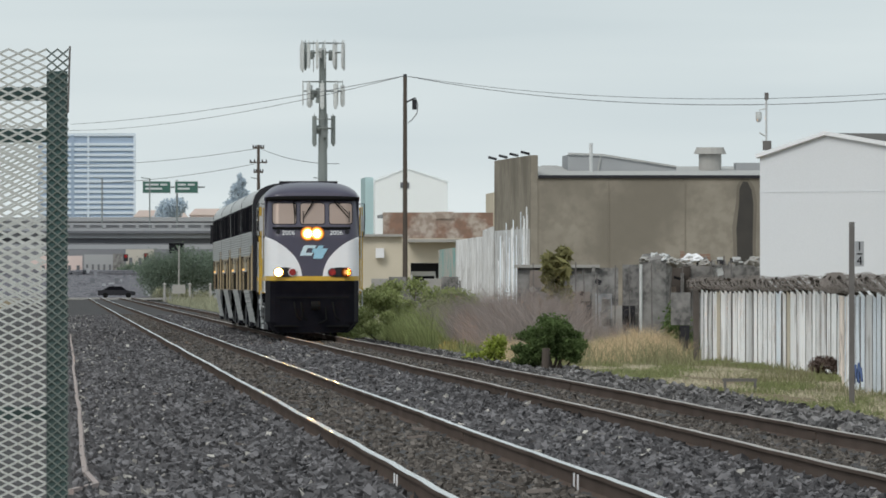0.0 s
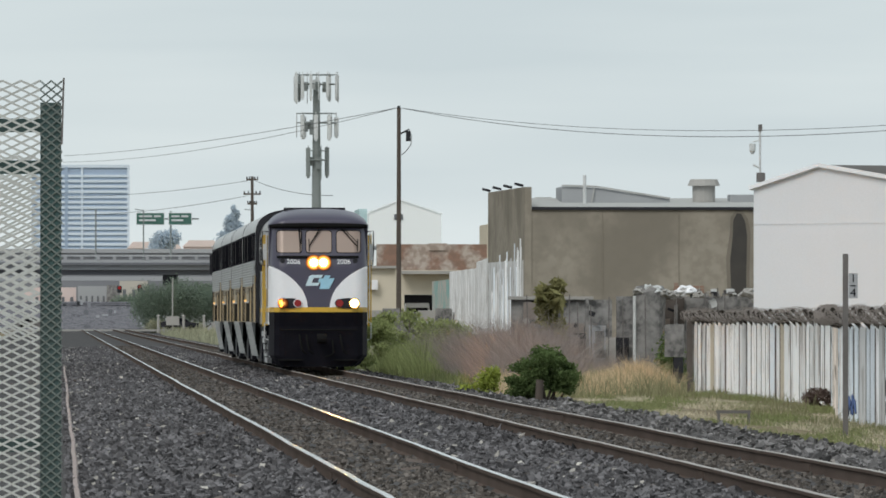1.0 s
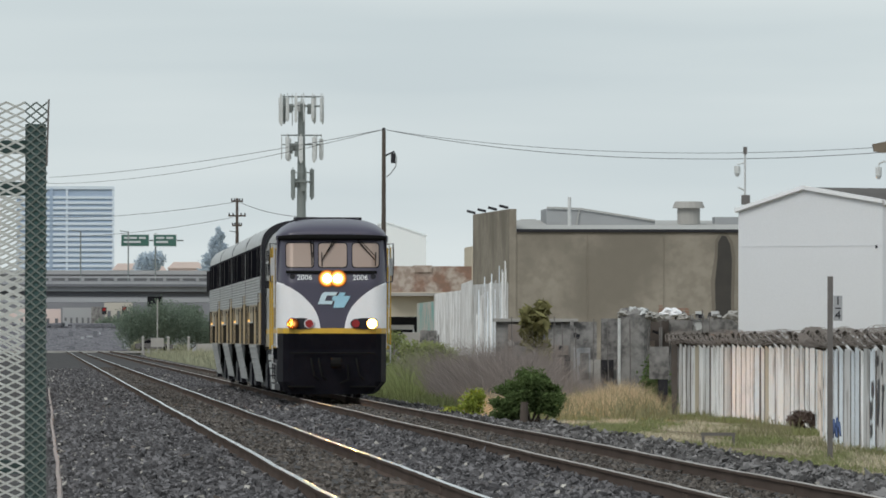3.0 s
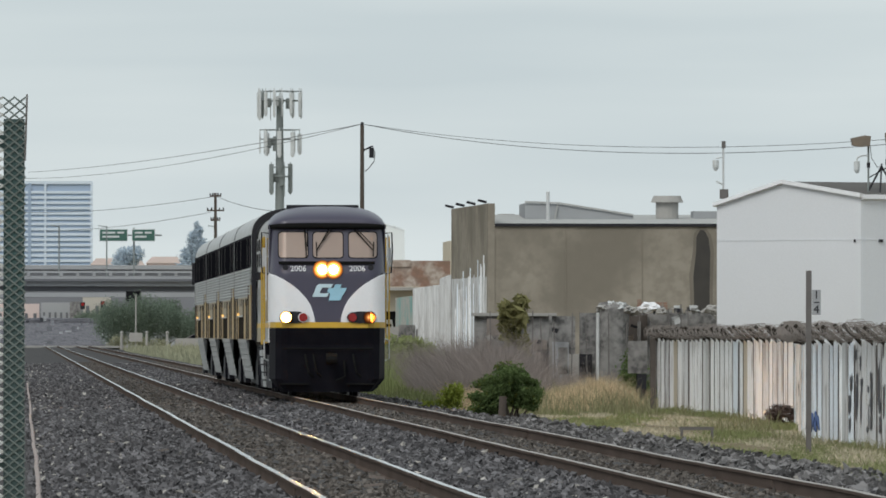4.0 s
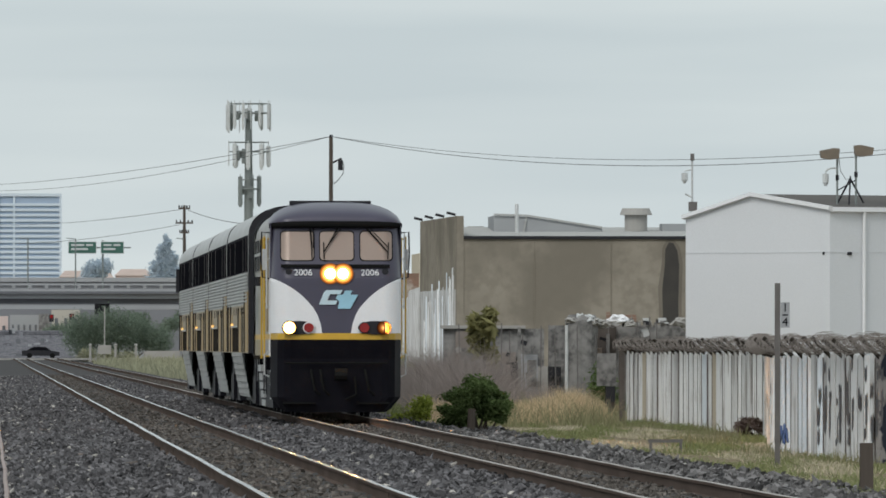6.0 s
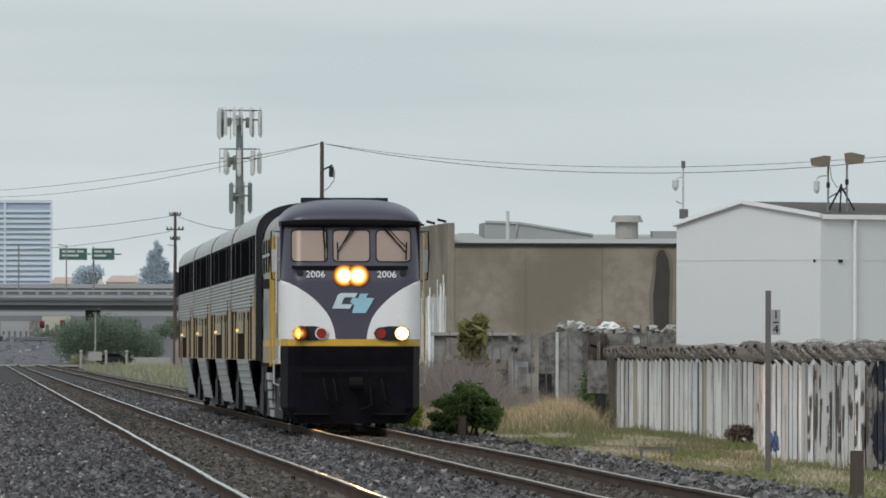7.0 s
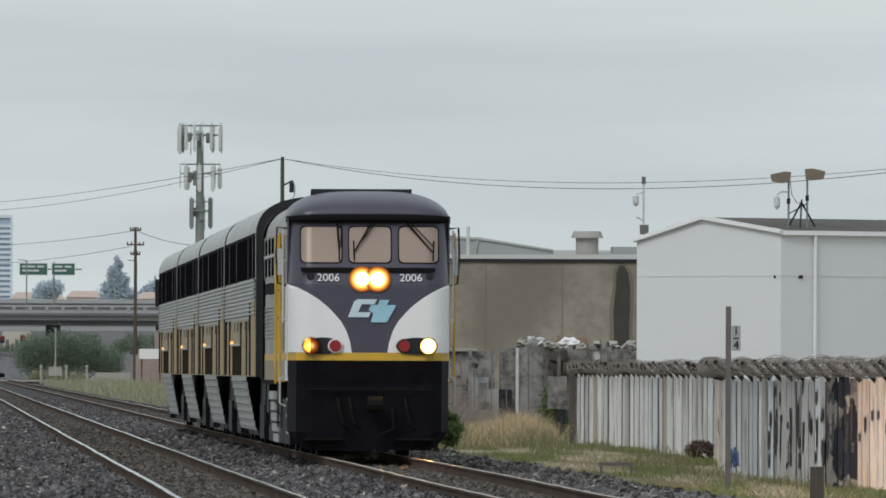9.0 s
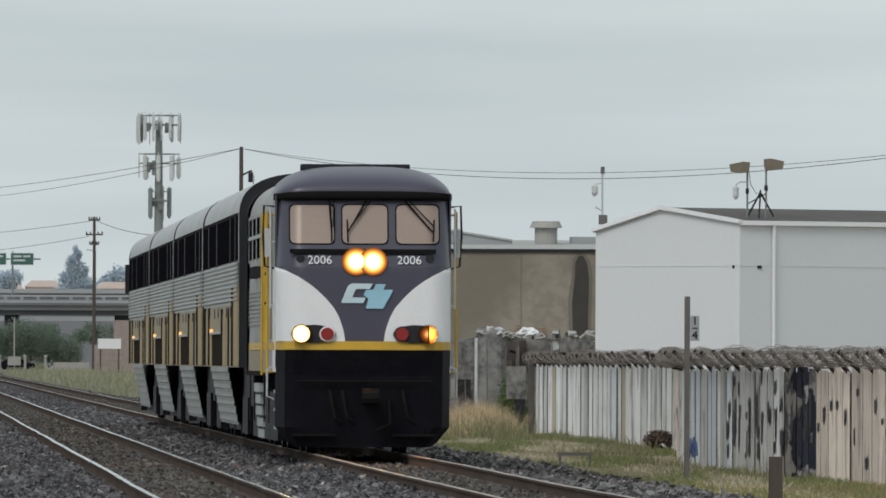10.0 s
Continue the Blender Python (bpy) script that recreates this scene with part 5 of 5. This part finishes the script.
# ---- distance ----
# overpass and office tower carry the haze in their base colours
def overpass():
    bridge = thing("highway_overpass", (0, 0, 0), "grey concrete highway overpass crossing beyond the grade crossing", "bridge")
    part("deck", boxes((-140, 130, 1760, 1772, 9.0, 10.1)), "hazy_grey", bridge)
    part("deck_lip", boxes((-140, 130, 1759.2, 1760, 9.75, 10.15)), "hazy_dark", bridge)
    # shade under the deck is put into the girder's darker colour
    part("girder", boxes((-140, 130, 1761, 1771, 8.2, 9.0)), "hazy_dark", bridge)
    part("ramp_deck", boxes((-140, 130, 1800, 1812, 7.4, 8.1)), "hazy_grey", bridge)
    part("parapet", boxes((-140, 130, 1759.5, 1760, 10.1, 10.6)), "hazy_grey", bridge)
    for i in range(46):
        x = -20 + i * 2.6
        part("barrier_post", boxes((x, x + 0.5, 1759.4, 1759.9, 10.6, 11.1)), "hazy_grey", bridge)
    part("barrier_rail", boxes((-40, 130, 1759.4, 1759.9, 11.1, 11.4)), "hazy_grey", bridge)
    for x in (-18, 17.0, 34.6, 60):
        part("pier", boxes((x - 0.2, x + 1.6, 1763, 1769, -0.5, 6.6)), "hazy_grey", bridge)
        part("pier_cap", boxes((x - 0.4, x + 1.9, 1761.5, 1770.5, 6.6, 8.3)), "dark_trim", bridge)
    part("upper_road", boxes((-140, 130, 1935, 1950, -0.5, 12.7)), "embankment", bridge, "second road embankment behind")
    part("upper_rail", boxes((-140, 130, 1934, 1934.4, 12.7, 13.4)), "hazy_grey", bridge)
    gantry = thing("road_sign_gantry", (0, 0, 10.0), "two green highway signs on a gantry over the overpass", "road sign")
    for x0, x1 in ((12.5, 16.9), (17.7, 21.3)):
        s = part("sign_board", boxes((x0, x1, 1780, 1780.2, 6.4, 8.2)), "sign_green", gantry, "green highway sign")
        part("sign_border", boxes((x0 - 0.08, x1 + 0.08, 1780.05, 1780.3, 6.3, 8.3)), "white", s)
        for a, b, z in ((x0 + 0.4, x1 - 1.9, 7.55), (x1 - 1.6, x1 - 0.5, 7.55), (x0 + 0.4, x1 - 1.3, 6.9)):
            part("word_bar", boxes((a, b, 1779.9, 1780, z, z + 0.3)), "antenna", s, "pale bar of writing")
    part("post", tubes(((18.0, 1781, 0), (18.0, 1781, 8.5), 0.14), ((13, 1781, 7.3), (22.5, 1781, 7.3), 0.12), n=8), "tower_grey", gantry)
    lamp = thing("street_lamp", (5.9, 1764, 10.0), "tall grey street lamp on the overpass", "street lamp", "overpass lamps")
    part("pole", tubes(((0, 0, 0), (0, 0, 8.6), 0.12), n=6), "tower_grey", lamp)
    part("arm", tubes(((0, 0, 8.5), (-1.4, 0, 8.7), 0.07), n=6), "tower_grey", lamp)
    for x in (13.5, 31, 41):
        copy_thing(lamp, pose(x, 1766, 10.0))


overpass()


def office_tower():
    tower = thing("office_tower", (0, 4100, 0), "pale blue-white office tower with ribbon windows in the haze", "office building")
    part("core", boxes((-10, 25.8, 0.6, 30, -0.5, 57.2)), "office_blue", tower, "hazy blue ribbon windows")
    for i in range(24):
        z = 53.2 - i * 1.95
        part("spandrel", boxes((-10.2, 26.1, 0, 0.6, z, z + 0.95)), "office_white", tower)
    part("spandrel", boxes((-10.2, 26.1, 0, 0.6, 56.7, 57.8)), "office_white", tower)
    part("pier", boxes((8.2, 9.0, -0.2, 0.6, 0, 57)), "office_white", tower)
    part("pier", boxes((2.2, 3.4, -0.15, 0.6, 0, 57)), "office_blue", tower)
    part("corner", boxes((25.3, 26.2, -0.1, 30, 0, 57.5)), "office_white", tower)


office_tower()


def leaf_cloud(blobs, count, size, seed, up=0.3):
    """Small leaf quads thickest near the skin of several uneven blobs (centre, radii)."""
    rng = np.random.default_rng(seed)
    verts, faces = [], []
    wts = np.array([b[1][0] * b[1][2] for b in blobs])
    pick = rng.choice(len(blobs), count, p=wts / wts.sum())
    for k in pick:
        c, r = np.array(blobs[k][0]), np.array(blobs[k][1])
        d = rng.normal(size=3)
        d /= np.linalg.norm(d)
        p = c + d * r * (rng.random() ** 0.45) * (1 + 0.15 * rng.normal())
        a, b = rng.normal(size=3), rng.normal(size=3)
        a /= np.linalg.norm(a)
        b -= a * a.dot(b)
        b /= np.linalg.norm(b)
        s = size * (0.6 + 0.8 * rng.random())
        n = len(verts)
        verts.extend(tuple(q) for q in (p - a * s, p + b * s * 0.45, p + a * s, p - b * s * 0.45))
        faces.append((n, n + 1, n + 2, n + 3))
    return verts, faces


def bush(name, place, blobs, count, size, mat, label, seed, stems=5, category="bush"):
    ob = thing(name, place, label, category)
    v, f = leaf_cloud(blobs, count, size, seed)
    crown = cloud("crown", v, f, mat, ob)
    rng = random.Random(seed)
    bm = bmesh.new()
    for i in range(stems):
        b = rng.choice(blobs)
        tube(bm, (rng.uniform(-0.2, 0.2) + b[0][0] * 0.5, 0, -0.05), (b[0][0], b[0][1], b[0][2]), 0.04, 5, 0.012)
    part("trunk", bm, "wood", ob)
    return ob


G = -0.45


def clumps(n, wide, deep, high, r0, r1, seed):
    """Uneven clumps of a shrub, smaller towards the top and edge."""
    rng = random.Random(seed)
    out = []
    for _ in range(n):
        u, v = rng.uniform(-1, 1), rng.uniform(0.12, 1) ** 0.8
        r = rng.uniform(r0, r1)
        z = v * high * (1 - 0.55 * u * u)
        out.append(((u * wide, rng.uniform(-1, 1) * deep, max(r * 0.6, z)), (r * rng.uniform(0.9, 1.5), r, r * rng.uniform(0.6, 1.0))))
    return out


bush("green_shrub", (11.48, 262, G), clumps(44, 0.78, 0.5, 1.22, 0.09, 0.25, 3), 13000, 0.045, "dark_leaf", "dark green leafy shrub beside a wooden stump", 21, 9)
stump = thing("wooden_stump", (11.06, 255, G), "short dark weathered timber stump in the weeds", "stump")
part("stump_post", tubes(((0, 0, -0.1), (0.02, 0, 0.55), 0.1, 0.085), n=10), "wood", stump)
bush("yellow_green_shrub", (10.6, 274, G), [((0, 0, 0.35), (0.32, 0.4, 0.35)), ((0.15, 0, 0.55), (0.2, 0.3, 0.25)), ((-0.5, 0, 0.15), (0.25, 0.3, 0.2))],
     1800, 0.05, "bright_leaf", "small bright yellow-green shrub", 22)
bush("bushes", (12.0, 385, G), clumps(60, 2.7, 6.0, 2.05, 0.22, 0.55, 4), 30000, 0.065, "leaf", "sprawling green roadside bushes", 23, 14)
bush("spiky_plant", (15.1, 340, G), [((0, 0, 2.5), (0.42, 0.5, 0.4)), ((0.22, 0, 2.95), (0.22, 0.3, 0.2)), ((-0.25, 0, 2.75), (0.2, 0.3, 0.2)), ((-0.1, 0, 2.0), (0.35, 0.4, 0.4)), ((0.3, 0, 1.6), (0.2, 0.3, 0.5))],
     480, 0.19, "yucca", "ragged olive spiky plant above the brush", 24)
bush("dark_shrub", (17.3, 310, G), [((-0.2, 0, 0.8), (0.4, 0.5, 0.7)), ((0.1, 0, 0.4), (0.4, 0.5, 0.4))], 1600, 0.06, "dark_leaf", "dark shrub at the fence corner", 25)
bush("tumbleweed", (17.42, 252, G), clumps(14, 0.34, 0.5, 0.34, 0.10, 0.2, 12), 2600, 0.035, "dark_twig", "dark dry tumbleweed against the fence", 26)


def stalks(name, count, xs, ys, h0, h1, mat, label, seed, lean=0.25, width=0.006, patchy=0.0):
    rng = np.random.default_rng(seed)
    verts, faces = [], []
    for _ in range(count):
        y = ys[0] + (ys[1] - ys[0]) * rng.random()
        x0, x1 = (np.interp(y, ys, xs[0]), np.interp(y, ys, xs[1]))
        x = x0 + (x1 - x0) * rng.random()
        h = (h0 + (h1 - h0) * rng.random()) * (0.72 + 0.8 * noise.noise(Vector((x * 0.9, y * 0.12, seed))))
        if h < 0.03 or (patchy and noise.noise(Vector((x * 0.9, y * 0.07, seed + 3.3))) < patchy - 0.5 + 0.3 * rng.random()):
            continue
        z = ground_height(x) - 0.06
        dx, dy = rng.normal(0, lean, 2) * h
        w = width * (0.7 + 0.6 * rng.random())
        n = len(verts)
        verts.extend(((x - w, y, z), (x + w, y, z), (x + dx * 0.4 + w * 0.7, y + dy * 0.4, z + h * 0.6), (x + dx * 0.4 - w * 0.7, y + dy * 0.4, z + h * 0.6), (x + dx, y + dy, z + h)))
        faces.extend(((n, n + 1, n + 2, n + 3), (n + 3, n + 2, n + 4)))
    ob = cloud(name, verts, faces, mat)
    return tagged(ob, label, "vegetation", kind="stuff")


stalks("dry_brush", 52000, ((11.8, 12.4), (14.3, 15.6)), (300, 370), 0.6, 2.1, "twig", "tangled dry violet-brown brush", 31, 0.55, 0.0045)
stalks("sparse_brush", 5000, ((14.0, 15.2), (16.6, 17.4)), (315, 345), 0.3, 1.2, "twig", "thin dry brush before the yard wall", 39, 0.5, 0.0045)
stalks("pale_weeds", 1500, ((12.6, 13.4), (16.0, 17.0)), (275, 312), 0.25, 0.9, "pale_weed", "olive weeds among the dry grass", 37, 0.5, 0.008)
stalks("straw_grass", 26000, ((13.0, 13.9), (16.3, 17.1)), (284, 312), 0.3, 0.85, "straw", "tall dry straw-coloured grass", 32, 0.5, 0.006, 0.12)
stalks("straw_tuft", 3500, ((11.0, 11.3), (11.8, 12.1)), (276, 296), 0.3, 0.8, "straw", "pale dry grass tuft between the shrubs", 40, 0.5, 0.006)
stalks("verge_grass", 60000, ((11.5, 12.0), (16.5, 17.6)), (140, 300), 0.04, 0.2, "grass", "short patchy green verge grass", 33, 0.6, 0.007, 0.37)
stalks("verge_grass_far", 9000, ((11.2, 11.4), (12.5, 14)), (300, 520), 0.2, 0.6, "grass", "green weeds along the far track", 34, 0.3, 0.02)
stalks("straw_patch", 24000, ((11.4, 11.8), (15.5, 16.5)), (145, 285), 0.03, 0.15, "dry_blade", "flattened dry straw by the fence", 35, 0.8, 0.010, 0.44)
stalks("fence_weeds", 7000, ((13.6, 14.6), (16.2, 17.6)), (150, 300), 0.08, 0.34, "pale_weed", "taller olive weeds at the foot of the fence", 38, 0.5, 0.008, 0.5)

stalks("fennel", 9000, ((11.3, 11.4), (13.6, 14.2)), (345, 400), 0.7, 1.7, "leaf", "feathery green fennel behind the bushes", 36, 0.35, 0.012)
frame_low = thing("low_steel_frame", (12.6, 212, -0.5), "low dark steel frame on the verge", "frame")
part("top_bar", boxes((0, 0.66, -0.03, 0.03, 0.2, 0.26)), "post_grey", frame_low)
for x in (0.02, 0.6):
    part("leg", boxes((x, x + 0.05, -0.03, 0.03, -0.05, 0.2)), "post_grey", frame_low)
stub = thing("short_timber_stub", (16.7, 298, G), "short dark timber stub near the fence corner", "post")
part("stake", tubes(((0, 0, -0.1), (0.02, 0, 0.5), 0.09, 0.07), n=8), "wood", stub)
short_post = thing("short_timber_post", (12.2, 154, 0), "short dark timber post in the grass", "post")
part("stake", boxes((-0.09, 0.09, -0.09, 0.09, -0.5, 0.2)), "wood", short_post)

# left edging bar
edging = thing("edging_bar", (0.2, 0, 0), "rusty steel edging bar along the ballast", "edging")
part("bar", polytube(bmesh.new(), [(0.008 * math.sin(y * 0.05) + 0.02 * noise.noise(Vector((0.3, y / 14.0, 2.0))), y, -0.24) for y in range(105, 400, 5)], 0.035), "rust", edging)
part("bent_end", tubes(((0, 105, -0.24), (0.08, 99, -0.24), 0.035), ((0.08, 99, -0.24), (-0.15, 97, -0.26), 0.035), n=4), "rust", edging)

# trees and houses beyond
bush("tree", (14.6, 1404, G), [((-3, 0, 3.4), (2.6, 3, 2.8)), ((0.5, 0, 4.0), (2.6, 3, 2.9)), ((3.6, 0, 3.4), (2.2, 3, 2.6)), ((6.5, 0, 2.6), (2.2, 3, 2.2))], 34000, 0.12, "far_leaf", "dense dark green trees by the grade crossing", 41, category="tree")
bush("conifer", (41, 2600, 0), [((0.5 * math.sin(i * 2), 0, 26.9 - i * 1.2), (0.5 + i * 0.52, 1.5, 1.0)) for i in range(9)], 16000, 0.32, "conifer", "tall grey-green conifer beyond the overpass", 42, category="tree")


def road_car(place, mat, label):
    car = thing("car", place, label, "car", "cars on the crossing road")
    bm = bmesh.new()
    prism(bm, [(-2.3, 0.3), (2.3, 0.3), (2.35, 0.75), (1.3, 0.95), (0.6, 1.42), (-0.9, 1.45), (-1.7, 1.0), (-2.35, 0.9)], "y", -0.85, 0.85)
    part("body", bm, mat, car)
    bm = bmesh.new()
    prism(bm, [(1.1, 0.97), (0.55, 1.36), (-0.85, 1.38), (-1.45, 1.0)], "y", -0.87, 0.87)
    part("window", bm, "dark_glass", car)
    for x in (-1.4, 1.45):
        for y in (-0.8, 0.8):
            part("wheel", tubes(((x, y - 0.1, 0.32), (x, y + 0.1, 0.32), 0.32), n=14), "rubber", car)
    return car


tagged(part("crossing_panel", boxes((-60, 60, 1362.5, 1364.9, -0.25, -0.01)), "concrete"), "pale concrete edge of the grade crossing", "road", kind="structure")
tagged(part("crossing_road", boxes((-60, 60, 1365, 1378, -0.25, -0.03)), "asphalt"), "asphalt road over the grade crossing", "road", kind="structure")
road_cars = [(road_car((6.4, 1369, -0.03), "dark_trim", "black sedan driving over the grade crossing"), 6.37, 8.55),
             (road_car((0, 1372, -0.03), "post_grey", "grey sedan driving over the grade crossing"), -11.5, 8.4),
             (road_car((0, 1375, -0.03), "dark_trim", "dark estate car driving over the grade crossing"), -55.0, 10.2),
             (road_car((0, 1370, -0.03), "black", "dark sedan following over the grade crossing"), -73.7, 8.8)]


# ---- town beyond the crossing, haze put into its colours ----
def rising_ground():
    rng = random.Random(14)
    ys = [1382 + i * 22 for i in range(22)]
    bm = grid(bmesh.new(), [[(x * (1 + (y - 1382) / 1500), y, -0.15 + 4.2 * ((y - 1382) / 462) ** 1.1 + rng.uniform(-0.08, 0.08)) for x in (-40, -12, -4, 0, 2, 4, 6, 8, 10, 12)] for y in ys])
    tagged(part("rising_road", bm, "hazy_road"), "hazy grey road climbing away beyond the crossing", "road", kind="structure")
    for i in range(16):
        k = rng.random() ** 0.7
        y = 1400 + 430 * k
        x = rng.uniform(0.5, 10.5) * (1 + (y - 1382) / 1500)
        z = -0.15 + 4.2 * ((y - 1382) / 462) ** 1.1
        w, h = rng.uniform(0.2, 0.9), rng.uniform(0.2, 0.9)
        b = thing("roadside_box", (x, y, z), "small hazy box or sign beside the climbing road", "box", "roadside clutter")
        part("case", boxes((-w / 2, w / 2, 0, 0.8, -0.2, h)), rng.choice(("embankment", "hazy_dark", "hazy_dark", "embankment", "hazy_grey")), b)
        part("foot", boxes((-w / 3, w / 3, 0.1, 0.7, -0.6, -0.2)), "hazy_dark", b)


rising_ground()


def town():
    rng = random.Random(9)
    def block(name, x0, x1, y, z1, mat, label, roof=None, wins=0):
        h = thing(name, ((x0 + x1) / 2, y, 0), label, "building")
        w = (x1 - x0) / 2
        part("wall", boxes((-w, w, 0, 12, -0.5, z1)), mat, h)
        if roof:
            part("roof", prism(bmesh.new(), [(-w - 0.4, z1), (w + 0.4, z1), (w * 0.7, z1 + 1.6), (-w * 0.7, z1 + 1.6)], "y", -0.4, 12.4), roof, h)
        for i in range(wins):
            x = -w + (i + 0.5) * 2 * w / wins
            part("window", boxes((x - 0.35 * w / wins, x + 0.35 * w / wins, -0.1, 0.0, z1 * 0.55, z1 * 0.75)), "hazy_dark", h)
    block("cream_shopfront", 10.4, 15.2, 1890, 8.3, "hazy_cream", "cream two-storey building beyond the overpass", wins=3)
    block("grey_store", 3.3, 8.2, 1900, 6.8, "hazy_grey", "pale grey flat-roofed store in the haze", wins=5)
    block("red_store", -6, 3.0, 1910, 6.6, "pink", "low red store with haze in its colour", wins=6)
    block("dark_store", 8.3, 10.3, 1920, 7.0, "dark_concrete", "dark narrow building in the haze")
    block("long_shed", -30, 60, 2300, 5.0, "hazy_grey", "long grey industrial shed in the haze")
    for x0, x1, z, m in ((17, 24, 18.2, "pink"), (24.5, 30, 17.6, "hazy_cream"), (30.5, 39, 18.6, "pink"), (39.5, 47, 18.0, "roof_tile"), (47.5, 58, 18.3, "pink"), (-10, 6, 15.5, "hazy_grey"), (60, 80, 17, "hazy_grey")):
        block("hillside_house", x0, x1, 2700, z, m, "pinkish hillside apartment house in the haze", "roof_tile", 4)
    bm = bmesh.new()
    for _ in range(60):
        y = rng.uniform(1420, 1880)
        x = rng.uniform(10.5, 20) * (y / 1500)
        w, h = rng.uniform(0.3, 1.4), rng.uniform(0.8, 3.2)
        box(bm, x, x + w, y, y + 3, -0.5, h)
    tagged(part("far_clutter", bm, "hazy_grey"), "hazy clutter of huts, bins and parked vans beyond the crossing", "clutter", kind="stuff")
    block("low_depot", 18.9, 23.2, 1360, 0.9, "concrete", "low pale concrete depot box near the crossing")
    block("rust_shed", 25.8, 29.5, 1330, 6.0, "rust", "rust-brown shed by the railway")
    board = thing("blank_billboard", (19.6, 1100, 0), "blank white billboard on brown posts", "billboard")
    part("panel", boxes((0, 2.3, 0, 0.15, 2.4, 3.4)), "white", board)
    part("post", boxes((0.2, 0.35, 0.16, 0.3, -0.5, 3.2)), "wood", board)
    part("post", boxes((2.0, 2.15, 0.16, 0.3, -0.5, 3.2)), "wood", board)
    shed = thing("brown_hut", (19.4, 1104, 0), "brown hut behind the billboard", "hut")
    part("wall", boxes((0, 2.9, 0, 4, -0.5, 2.8)), "rust", shed)
    gate = thing("crossing_gate_mast", (14.0, 1362, 0), "white crossing signal mast with counterweight box", "crossing signal")
    part("mast", tubes(((0, 0, -0.5), (0, 0, 6.3), 0.09), n=8), "concrete", gate)
    part("signal_box", boxes((-0.8, 0.8, -0.3, 0.3, 0.5, 1.6)), "concrete", gate)
    for x in (12.2, 15.3, 17.8):
        b = thing("bollard", (x, 1358, 0), "white bollard beside the crossing", "bollard", "crossing bollards")
        part("shaft", tubes(((0, 0, -0.5), (0, 0, 1.6), 0.16), n=8), "concrete", b)
        part("cap", tubes(((0, 0, 1.6), (0, 0, 1.8), 0.25, 0.1), n=8), "concrete", b)
    for x, y, z in ((10.3, 1900, 6.8), (13.6, 1880, 6.9)):
        sig = thing("traffic_signal", (x, y - 20, 0), "traffic signal glowing red on a pole", "traffic signal", "red signals")
        part("pole", tubes(((0, 0, -0.5), (0, 0, z), 0.1), n=6), "tower_grey", sig)
        part("head", boxes((-0.4, 0.4, -0.3, 0.3, z - 1.2, z)), "dark_trim", sig)
        part("lens", tubes(((0, -0.3, z - 0.35), (0, -0.36, z - 0.35), 0.3), n=10), "red", sig)
    bush("hazy_tree", (25.0, 2650, 0), [((0, 0, 19.5), (3.2, 2, 2.6)), ((2, 0, 20.5), (2.2, 2, 2.0)), ((-1.5, 0, 17), (2.5, 2, 2.5))], 6000, 0.32, "conifer", "hazy blue-green tree behind the road signs", 61, category="tree")
    bush("hazy_treeline", (30, 1855, 0), clumps(60, 24, 3, 6.5, 1.0, 2.0, 8), 20000, 0.25, "far_leaf", "hazy trees along the foot of the embankment", 66, category="tree")
    bush("far_ridge_trees", (56, 3000, 0), [((i * 3.0, 0, 20 + 2.0 * math.sin(i * 1.3)), (3.0, 2, 4.0)) for i in range(-2, 5)], 4000, 0.8, "conifer", "hazy blue ridge of far trees", 62, category="tree")
    bush("pale_scrub", (12.2, 1392, G), [((0, 0, 0.8), (1.4, 1, 1.0)), ((2.6, 0, 0.7), (1.6, 1, 0.9)), ((5, 0, 0.6), (1.3, 1, 0.8))], 3600, 0.12, "far_weed", "pale olive scrub beside the crossing", 63)
    stalks("far_weeds", 9000, ((11.0, 11.5), (20, 24)), (620, 1250), 0.3, 1.2, "far_weed", "tall pale weeds along the far verge", 64, 0.3, 0.05)
    stalks("far_green_weeds", 5000, ((11.0, 11.5), (16, 20)), (560, 1000), 0.3, 1.0, "far_weed", "green weeds along the far verge", 65, 0.3, 0.05)


town()


def motions():
    times = [0.5 * i for i in range(21)]
    def front(t):
        return 333.7 - 16.217 * t + 0.063 * t * t
    walk(locomotive, [(t, pose(7.45, front(t), 0)) for t in times])
    for i, car in enumerate(cars):
        walk(car, [(t, pose(7.45, front(t) + 16.4 + i * CAR_PITCH, 0)) for t in times])
    for car, start, speed in road_cars:
        walk(car, [(t, pose(start + speed * t, car.location.y, -0.03)) for t in times])
    # turning the two ditch lights aside by turns stands in for their flashing
    beats = [0.25 * i for i in range(41)]
    for lamp, side, y in ditch_lights:
        rows = []
        for t in beats:
            lit = 0.5 + 0.5 * math.cos(math.tau * (t - (0.22 if side < 0 else 1.23)) / 2.02)
            rows.append((t, pose(side * 1.02, y, 1.98, 0, 0, side * 94 * (1 - min(1.0, max(0.0, (lit - 0.28) / 0.42))))))
        walk(lamp, rows)


motions()
